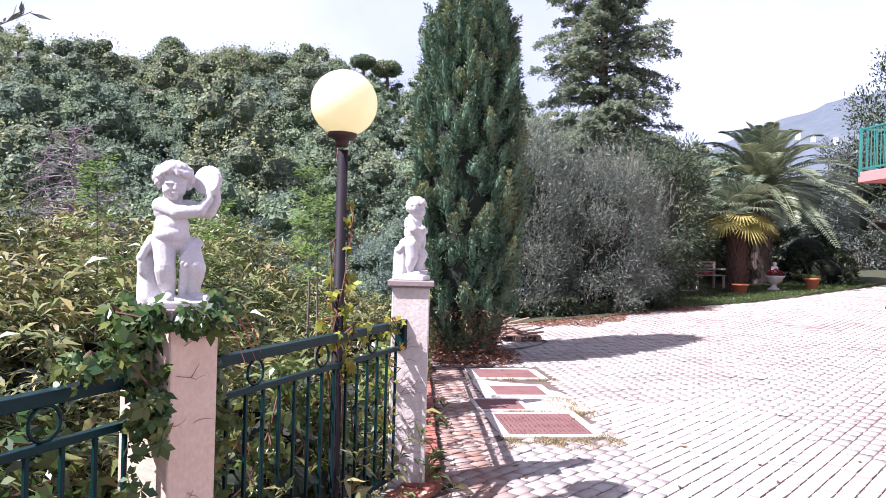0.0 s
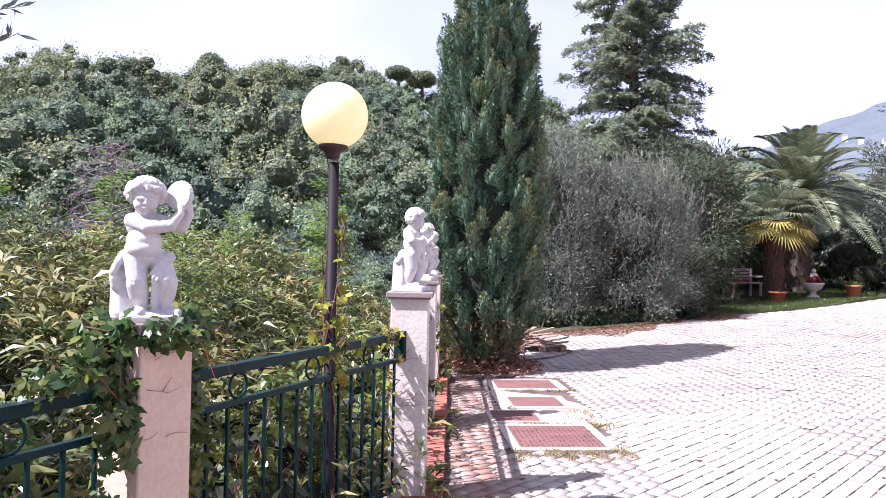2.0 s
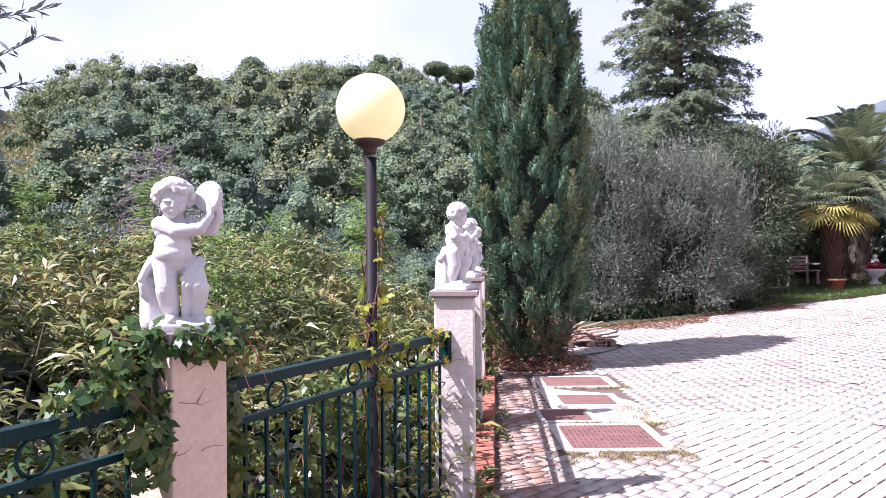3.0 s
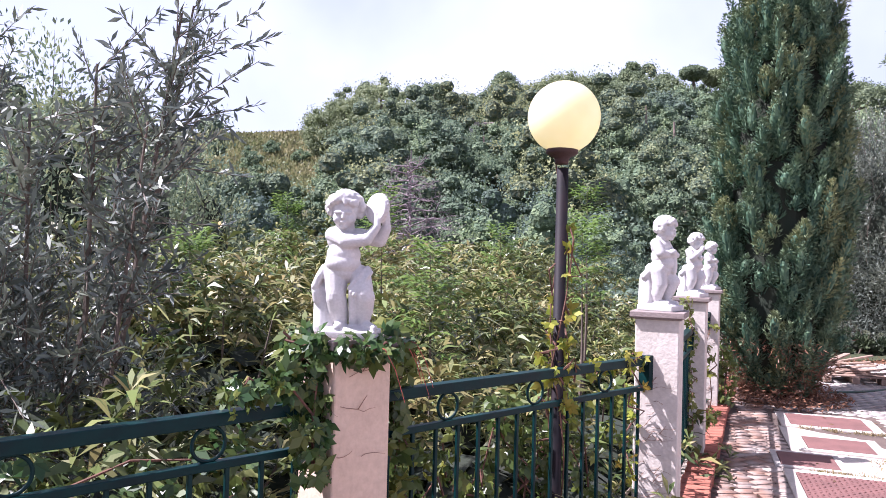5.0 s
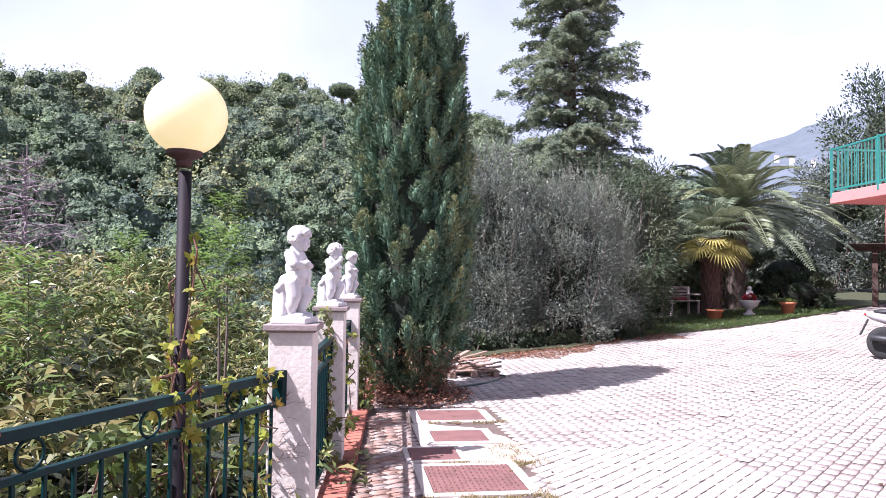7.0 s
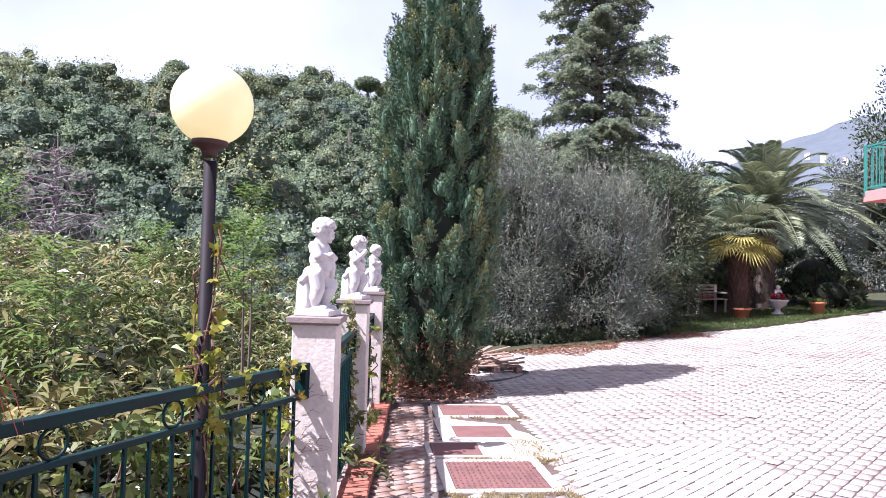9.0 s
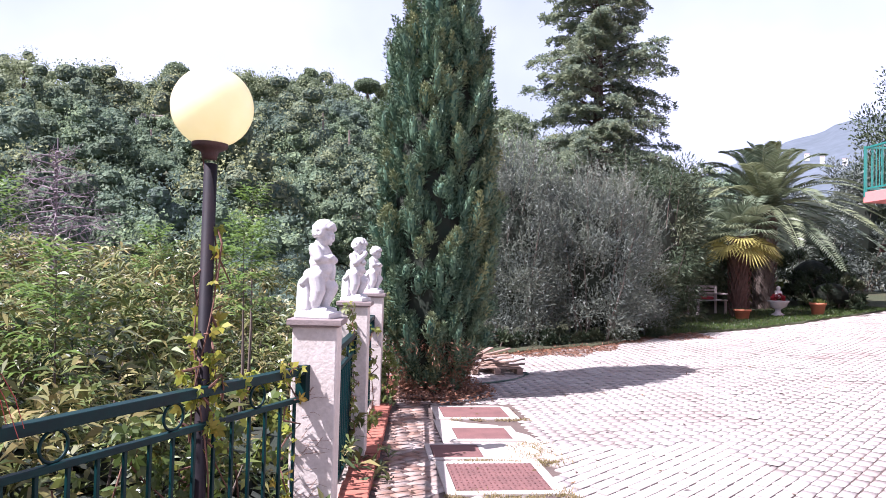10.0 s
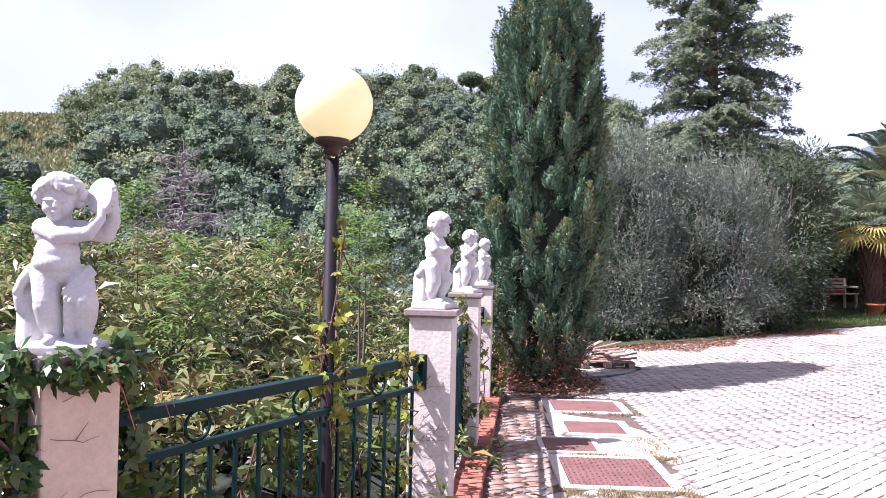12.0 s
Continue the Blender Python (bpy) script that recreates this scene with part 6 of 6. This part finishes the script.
def build_dead_tree(x, y, height, seed):
    rng = np.random.default_rng(seed)
    z0 = float(ground_height(x, y))
    t = thing("dead_tree", pose(x, y, z0), "bare greyish dead tree with dry reddish leaves below", "tree")
    bm, tips = bmesh.new(), []
    tube(bm, [(0, 0, 0), (0.1, 0, height * 0.5), (0, 0.1, height)], [0.11, 0.07, 0.015], 7)
    for k in range(96):
        a, h = k * 2.39996, height * (0.30 + 0.66 * k / 96)
        branchy(bm, rng, (0, 0, h), (math.cos(a), math.sin(a), 0.22), (height - h) * 0.32 + 0.35, 0.034, 2, tips, 0.07)
    part("trunk", bm, surface("dead_wood", (0.27, 0.215, 0.225), (0.16, 0.12, 0.13), 0.95, 6, 40), t, "grey bare trunk and branches")
    n = 2600
    d = sphere_points(n, rng)
    c = np.array([0, 0, height * 0.42]) + d * np.array([1.1, 1.1, 1.0]) * (0.5 + 0.5 * rng.random((n, 1)))
    crown("dry_leaves", leaf_quads(c, rng.normal(size=(n, 3)), 0.12, 0.05, rng), rng.random(n) * 0.4,
          leaf_material("dry_leaf", (0.20, 0.10, 0.07), (0.28, 0.14, 0.09), (0.12, 0.08, 0.06), 0.2), t)


build_dead_tree(-10.6, 18.0, 9.5, 511)


def polar(az, r):
    a = math.radians(az)
    return CAM0[0] - r * math.sin(a), CAM0[1] + r * math.cos(a)


def build_ridge_tree(az, r, top_el, shape, width, seed, label, mat="leaf_wood_b"):
    """shape: umbrella, layered or round."""
    rng = np.random.default_rng(seed)
    x, y = polar(az, r)
    z0 = float(ground_height(x, y)) - 0.3
    top = 1.68 + top_el * r - z0
    t = thing("pine_tree" if shape != "round" else "oak_tree", pose(x, y, z0), label, "tree")
    bm = bmesh.new()
    tube(bm, [(0, 0, 0), (0.15, 0, top * 0.6), (0, 0, top * 0.92)], [0.32, 0.22, 0.08], 7)
    part("trunk", bm, M["bark"], t)
    n = 64 if shape == "umbrella" else 120
    d = sphere_points(n, rng)
    if shape == "umbrella":
        cc = np.stack([d[:, 0] * width * 0.40, d[:, 1] * width * 0.40, top - width * 0.30 + d[:, 2] * width * 0.17], 1)
        rad = width * (0.07 + 0.07 * rng.random(n))
    elif shape == "layered":
        h = rng.random(n)
        cc = np.stack([d[:, 0] * width * 0.5 * (1.1 - h), d[:, 1] * width * 0.5 * (1.1 - h), top * (0.40 + 0.55 * h)], 1)
        rad = width * (0.14 - 0.06 * h)
    else:
        d[:, 2] = np.where(d[:, 2] < 0, d[:, 2] * 1.1, d[:, 2])
        cc = np.stack([d[:, 0] * width * 0.46, d[:, 1] * width * 0.46, top - width * 0.44 + d[:, 2] * width * 0.36 * (0.75 + 0.3 * rng.random(n))], 1)
        rad = width * (0.05 + 0.09 * rng.random(n))
    k = np.repeat(np.arange(n), 105)
    dd = sphere_points(len(k), rng)
    c = cc[k] + dd * (rad[k] * (0.5 + 0.68 * rng.random(len(k)) ** 1.2))[:, None] * np.array([1, 1, 0.55 if shape == "layered" else 0.8])
    q = leaf_quads(c, np.cross(dd, rng.normal(size=dd.shape)) + 0.4 * dd, 0.30, 0.20, rng, 0.8, facing=dd + 0.5 * rng.normal(size=dd.shape))[:, [0, 1, 3]]
    core = ball_patches(3)[:, [0, 1, 2]].tolist() + ball_patches(3)[:, [0, 2, 3]].tolist()
    core = np.array(core)
    cq = (cc[:, None, None, :] + core[None] * (rad * 0.45)[:, None, None, None] * np.array([1, 1, 0.5 if shape == "layered" else 0.75])).reshape(-1, 3, 3)
    q = np.concatenate([q, cq])
    crown("crown", q, np.full(len(q), 0.15 + 0.3 * rng.random()), M[mat], t)


for i, (az, r, el, shape, w) in enumerate(((25.1, 92, 0.250, "umbrella", 5.0), (29.4, 84, 0.246, "round", 12.0), (32.4, 84, 0.222, "round", 9.0), (27.6, 78, 0.205, "round", 8.5), (22.6, 94, 0.236, "round", 8.0),
                                           (19.4, 92, 0.268, "layered", 8.0), (14.4, 93, 0.270, "round", 9.5), (12.0, 94, 0.266, "round", 9.0), (9.4, 93, 0.278, "layered", 6.0),
                                           (7.6, 94, 0.262, "round", 8.5), (4.9, 90, 0.268, "umbrella", 3.2), (3.0, 92, 0.262, "umbrella", 4.0), (-6.2, 90, 0.232, "round", 8.0),
                                           (17.0, 94, 0.252, "round", 8.5))):
    build_ridge_tree(az, r, el, shape, w, 600 + i, "%s tree on the skyline of the hill" % {"umbrella": "umbrella-crowned pine", "round": "dark round-crowned", "layered": "layered dark pine"}[shape])
for i, (az, r, z, h) in enumerate(((8.3, 70, 6.5, 3.4), (6.2, 68, 6.0, 2.6), (21.0, 60, 6, 2.0))):
    x, y = polar(az, r)
    bm = bmesh.new()
    z0 = float(ground_height(x, y))
    tube(bm, [(0, 0, -0.3), (0.1, 0, h * 0.6), (0.0, 0, h + 2.5)], [0.20, 0.17, 0.08], 7)
    o = put("tree_trunk", bm, surface("pale_bark", (0.26, 0.20, 0.17), (0.14, 0.10, 0.09), 0.95, 4, 30), None, "bare pale tree trunk among the hillside woods", "tree trunk")
    o.location = (x, y, z0)


def build_far_house(az, r, el, w, h, wall_col, label):
    x, y = polar(az, r)
    z0 = 1.68 + el * r - h
    t = thing("far_house", pose(x, y, z0, 0, 0, az), label, "house")
    bm = bmesh.new(); box(bm, (w, w * 0.8, h + 3), pose(0, 0, h / 2 - 1.5), 0.02)
    part("wall", bm, wall_col, t)
    bm = bmesh.new()
    vs = [bm.verts.new(p) for p in ((-w * 0.56, -w * 0.46, h), (w * 0.56, -w * 0.46, h), (w * 0.56, w * 0.46, h), (-w * 0.56, w * 0.46, h), (-w * 0.56, 0, h + w * 0.22), (w * 0.56, 0, h + w * 0.22))]
    for f in ((0, 1, 5, 4), (2, 3, 4, 5), (0, 4, 3), (1, 2, 5), (3, 2, 1, 0)):
        bm.faces.new([vs[k] for k in f])
    part("roof", bm, M["cap"], t)
    for sx in (-0.25, 0.2):
        bm = bmesh.new(); box(bm, (w * 0.14, 0.1, h * 0.3), pose(sx * w, -w * 0.4 - 0.03, h * 0.55), 0.01)
        part("window", bm, M["pole"], t)


M["far_white"] = surface("far_white_wall", (0.75, 0.72, 0.70), (0.6, 0.56, 0.54), 0.9, 0.5, 8)
M["far_red"] = surface("far_red_wall", (0.45, 0.20, 0.16), (0.35, 0.16, 0.13), 0.9, 0.5, 8)
build_far_house(21.2, 80, 0.188, 2.6, 2.2, M["far_white"], "small pale house half hidden in the woods")
build_far_house(10.6, 92, 0.226, 1.6, 2.2, M["far_red"], "reddish house half hidden in the woods")
for i, az in enumerate((-28.6, -29.6, -31.0)):
    build_far_house(az, 600, 0.158 - 0.004 * i, 3.4, 2.2, M["far_white"], "white house on the distant hillside")


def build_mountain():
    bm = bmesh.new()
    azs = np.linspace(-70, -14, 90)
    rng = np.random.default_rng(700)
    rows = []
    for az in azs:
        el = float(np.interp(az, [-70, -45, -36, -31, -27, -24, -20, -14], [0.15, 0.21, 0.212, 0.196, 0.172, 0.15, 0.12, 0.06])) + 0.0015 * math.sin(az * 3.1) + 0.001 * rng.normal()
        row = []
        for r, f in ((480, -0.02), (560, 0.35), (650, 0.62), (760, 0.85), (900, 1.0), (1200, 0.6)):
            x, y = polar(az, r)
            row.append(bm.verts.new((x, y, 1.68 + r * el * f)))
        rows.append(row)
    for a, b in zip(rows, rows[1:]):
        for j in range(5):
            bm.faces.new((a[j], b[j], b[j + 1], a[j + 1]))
    # the haze is put into this bluish base colour
    put("backdrop", bm, surface("haze_tinted_mountain", (0.105, 0.125, 0.150), (0.065, 0.085, 0.095), 1.0, 0.012, 0.12, 0.7, 0.4), None, "hazy blue wooded mountain in the distance", "mountain", kind="structure", smooth=True)


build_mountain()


# ---------------- covers in the paving ----------------
COVER_YAW = 4.5
M["cover"] = surface("rusty_cover", (0.20, 0.095, 0.085), (0.11, 0.055, 0.05), 0.75, 5, 70, 0.7, 0.3, 0.3, 0.002)


def build_cover(x, y, w, h, frame_w, treads, label):
    c = thing("manhole_cover", pose(x, y, 0.004, 0, 0, COVER_YAW), label, "manhole cover", "covers in the paving")
    bm = bmesh.new()
    for sx, sy, lx, ly in ((0, 1, w + 2 * frame_w, frame_w), (0, -1, w + 2 * frame_w, frame_w), (1, 0, frame_w, h), (-1, 0, frame_w, h)):
        box(bm, (lx, ly, 0.02), pose(sx * (w + frame_w) / 2, sy * (h + frame_w) / 2, 0.0), 0.003)
    part("surround", bm, M["concrete"], c, "pale concrete surround")
    bm = bmesh.new()
    box(bm, (w - 0.012, h - 0.012, 0.018), pose(0, 0, 0.004), 0.003)
    plate = part("plate", bm, M["cover"], c, "rusty red-brown iron plate")
    if treads:
        bm = bmesh.new()
        nx, ny = 17, 17
        for i in range(nx):
            for j in range(ny):
                box(bm, (0.026, 0.008, 0.005), pose(-w / 2 + (i + 0.5) * w / nx, -h / 2 + (j + 0.5) * h / ny, 0.0145, 0, 0, 45 if (i + j) % 2 else -45))
        tagged(part("tread", bm, M["cover"], plate), kind="stuff")


build_cover(1.395, 1.90, 0.76, 0.76, 0.085, True, "square iron manhole cover with raised treads and concrete surround")
build_cover(1.10, 2.70, 0.46, 0.46, 0.05, False, "small rusty iron manhole cover in concrete")
build_cover(1.40, 3.45, 0.57, 0.50, 0.09, False, "rusty iron manhole cover in concrete")
build_cover(1.39, 4.55, 0.77, 0.60, 0.10, False, "wide rusty iron manhole cover in concrete")
bm = bmesh.new()
box(bm, (1.0, 2.62, 0.02), pose(1.44, 3.72, -0.012, 0, 0, COVER_YAW), 0.003)
put("concrete_apron", bm, M["concrete"], PAVEMENT, "pale concrete apron round the covers")


# ---------------- grass and fallen leaves in the paving ----------------
def build_tufts():
    rng = np.random.default_rng(810)
    n = 6000
    u = rng.random(n)
    x = np.where(u < 0.55, 0.95 + 1.05 * rng.random(n), np.where(u < 0.75, 1.86 + 0.14 * rng.normal(size=n), 1.1 + 0.9 * rng.random(n)))
    y = np.where(u < 0.55, 1.33 + 0.085 * rng.normal(size=n) - 0.05 * np.sin(9 * x), np.where(u < 0.75, 2.2 + 0.9 * rng.random(n), np.where(rng.random(n) < 0.5, 4.12 + 0.03 * rng.normal(size=n), 2.38 + 0.025 * rng.normal(size=n))))
    keep = (np.sin(x * 21 + y * 13) + np.sin(x * 8.3 - y * 17)) > -0.6
    x, y = x[keep], y[keep]
    n = len(x)
    c = np.stack([x, y, yard(x, y) - 0.005], 1)
    a = rng.normal(size=(n, 3)) * 0.75 + np.array([0, 0, 0.8])
    tagged(new("paving_grass", quads_mesh("paving_grass", leaf_quads(c, a, 0.022 + 0.022 * rng.random(n), 0.006, rng), M["grass"], rng.random(n))), "dry grass growing in the paving's joints", "grass", kind="stuff")
    n = 420
    x, y = 0.5 + 10 * rng.random(n) ** 1.3, -2 + 13 * rng.random(n)
    ok = y < yard_edge(x) - 0.2
    x, y = x[ok], y[ok]
    n = len(x)
    c = np.stack([x, y, yard(x, y) + 0.006], 1)
    a = rng.normal(size=(n, 3)) * np.array([1, 1, 0.12])
    q = leaf_quads(c, a, 0.05 + 0.03 * rng.random(n), 0.03, rng, facing=np.repeat(np.array([[0, 0, 1.0]]), n, 0))
    tagged(new("fallen_leaves", quads_mesh("fallen_leaves", q, M["dead_leaf"], rng.random(n))), "dry fallen leaves scattered over the paving", "leaves", kind="stuff")


def build_edge_litter():
    """Dry leaves drifted under the trees at the paving's far edge."""
    rng = np.random.default_rng(820)
    n = 9000
    x = 1.5 + 5.6 * rng.random(n)
    back = 1.25 * rng.random(n) ** 1.7
    y = yard_edge(x) + 0.25 - back * (0.75 + 0.3 * np.sin(x * 2.1) + 0.15 * np.sin(x * 7.3))
    c = np.stack([x, y, yard(x, y) + 0.008], 1)
    a = rng.normal(size=(n, 3)) * np.array([1, 1, 0.15])
    q = leaf_quads(c, a, 0.05 + 0.04 * rng.random(n), 0.028, rng, facing=np.repeat(np.array([[0, 0, 1.0]]), n, 0))
    tagged(new("leaf_litter", quads_mesh("leaf_litter", q, M["litter"], rng.random(n))), "reddish dry leaf litter under the olives", "leaves", kind="stuff")


M["dead_leaf"] = leaf_material("fallen_leaf", (0.10, 0.055, 0.03), (0.20, 0.12, 0.06), (0.05, 0.03, 0.02), 0.15)
build_tufts()
build_edge_litter()


# ---------------- kerb bricks and pavers ----------------
def brick_mesh(name, w, d, h, bevel, mat):
    bm = bmesh.new()
    box(bm, (w, d, h), pose(0, 0, -h / 2), bevel)
    me = bpy.data.meshes.new(name)
    bm.to_mesh(me)
    bm.free()
    me.materials.append(mat)
    return me


KERB = brick_mesh("brick", 0.215, 0.105, 0.075, 0.006, M["brick"])
krng = np.random.default_rng(900)
kerb = thing("brick_kerb", pose(0, 0, 0), "kerb of red bricks along the foot of the fence", "kerb")
for i in range(58):
    y = P2.y - 0.02 + 0.114 * i
    b = new("brick", KERB)
    b.parent = kerb
    b.matrix_local = pose(0.388 + 0.004 * krng.normal() - 0.10, y, 0.062 + G(0.3, y) + 0.003 * krng.normal(), krng.normal() * 0.7, krng.normal() * 0.7, krng.normal() * 1.2)
for i in range(38):
    p = P2 - DIR1 * (0.10 + 0.114 * i) + NRM1 * 0.135
    b = new("brick", KERB)
    b.parent = kerb
    b.matrix_local = pose(p.x, p.y, 0.062 + 0.003 * krng.normal(), 0, 0, YAW1 + krng.normal() * 1.2)


def paver_material(name, per_object):
    m, n, l, bsdf = nodes(name)
    nt = m.node_tree
    rnd = n.new("ShaderNodeObjectInfo").outputs["Random"] if per_object else n.new("ShaderNodeNewGeometry").outputs["Random Per Island"]
    col = mix_rgb(nt, rnd, (0.415, 0.375, 0.345), (0.325, 0.29, 0.265))
    col = mix_rgb(nt, noise_fac(nt, 1.3, 5, 0.45, 0.8), col, (0.24, 0.185, 0.16))
    col = mix_rgb(nt, noise_fac(nt, 90, 3, 0.52, 0.9), col, (0.24, 0.19, 0.16))
    # earth washed over the stones along the brick kerb
    geo, xyz, mr, mul = n.new("ShaderNodeNewGeometry"), n.new("ShaderNodeSeparateXYZ"), n.new("ShaderNodeMapRange"), n.new("ShaderNodeMath")
    l.new(geo.outputs["Position"], xyz.inputs["Vector"])
    l.new(xyz.outputs["X"], mr.inputs["Value"])
    mr.inputs["From Min"].default_value, mr.inputs["From Max"].default_value = 1.05, 0.75
    mul.operation = "MULTIPLY"
    l.new(mr.outputs["Result"], mul.inputs[0])
    l.new(noise_fac(nt, 5, 4, 0.25, 0.6), mul.inputs[1])
    col = mix_rgb(nt, mul.outputs["Value"], col, (0.25, 0.145, 0.105))
    l.new(col, bsdf.inputs["Base Color"])
    bsdf.inputs["Roughness"].default_value = 0.85
    bump(nt, bsdf, noise_fac(nt, 110, 4, 0.2, 0.8), 0.35, 0.004)
    return m


PAVER_M, PAVER_M1 = paver_material("paver_stone", False), paver_material("paver_stone_single", True)
PW, PD, JOINT = 0.185, 0.116, 0.013
PAVER = brick_mesh("paver", PW - JOINT, PD - JOINT, 0.03, 0.0025, PAVER_M1)


def covered(x, y):
    a = math.radians(-COVER_YAW)
    def inside(cx, cy, w, h):
        u, v = (x - cx) * math.cos(a) - (y - cy) * math.sin(a), (x - cx) * math.sin(a) + (y - cy) * math.cos(a)
        return abs(u) < w / 2 and abs(v) < h / 2
    return inside(1.395, 1.90, 1.00, 1.00) or inside(1.44, 3.72, 1.06, 2.68)


def lay_pavers():
    rng = np.random.default_rng(950)
    c, s = math.cos(radians(45)), math.sin(radians(45))
    singles, quads = 0, []
    for i in range(-150, 150):
        for j in range(-190, 190):
            u, v = (i + 0.5 * (j % 2)) * PW, j * PD
            x, y = u * c - v * s + 2.0, u * s + v * c + 1.0
            if not (-6 < x < 15.5 and -6.8 < y) or y > float(np.interp(x, [0, 2.0, 4.4, 6.0, 8.8, 10.7, 14, 17], [8.6, 9.6, 10.6, 12.0, 12.9, 14.1, 16.3, 18.5])) - 0.12:
                continue
            if y < -0.8 and x > 9.0:
                continue
            side = (x - P2.x) if y > P2.y else (x - P2.x) * DIR1.y - (y - P2.y) * DIR1.x
            if side < 0.30 or covered(x, y):
                continue
            z = float(yard(x, y)) + 0.0018 * rng.normal()
            rz = 45 + rng.normal() * 1.0
            if singles < 300 and 1.95 < x < 3.7 and -0.5 < y < 2.9:
                b = new("paver", PAVER)
                b.parent = PAVEMENT
                b.matrix_local = pose(x, y, z, rng.normal() * 0.5, rng.normal() * 0.5, rz)
                singles += 1
                continue
            a = math.radians(rz)
            ca, sa = math.cos(a), math.sin(a)
            hw, hd, bv = (PW - JOINT) / 2 - 0.003 * rng.random(), (PD - JOINT) / 2 - 0.003 * rng.random(), 0.002
            tilt = rng.normal(size=2) * 0.006
            ring = []
            for k, (e, dz) in enumerate(((0, -0.010), (bv, 0.0))):
                for px, py in ((-hw + e, -hd + e), (hw - e, -hd + e), (hw - e, hd - e), (-hw + e, hd - e)):
                    ring.append((x + px * ca - py * sa, y + px * sa + py * ca, z + dz + px * tilt[0] + py * tilt[1]))
            quads.append(ring)
    arr = np.array(quads)
    n = len(arr)
    me = bpy.data.meshes.new("paver_rest")
    me.vertices.add(8 * n)
    me.vertices.foreach_set("co", arr.astype(np.float32).ravel())
    tmpl = np.array([4, 5, 6, 7, 0, 1, 5, 4, 1, 2, 6, 5, 2, 3, 7, 6, 3, 0, 4, 7])
    idx = (tmpl[None] + 8 * np.arange(n)[:, None]).ravel().astype(np.int32)
    me.loops.add(len(idx))
    me.loops.foreach_set("vertex_index", idx)
    me.polygons.add(5 * n)
    me.polygons.foreach_set("loop_start", np.arange(0, 20 * n, 4, dtype=np.int32))
    me.update(calc_edges=True)
    me.materials.append(PAVER_M)
    ob = new("paver_rest", me)
    ob.parent = PAVEMENT
    tagged(ob, kind="stuff")


lay_pavers()
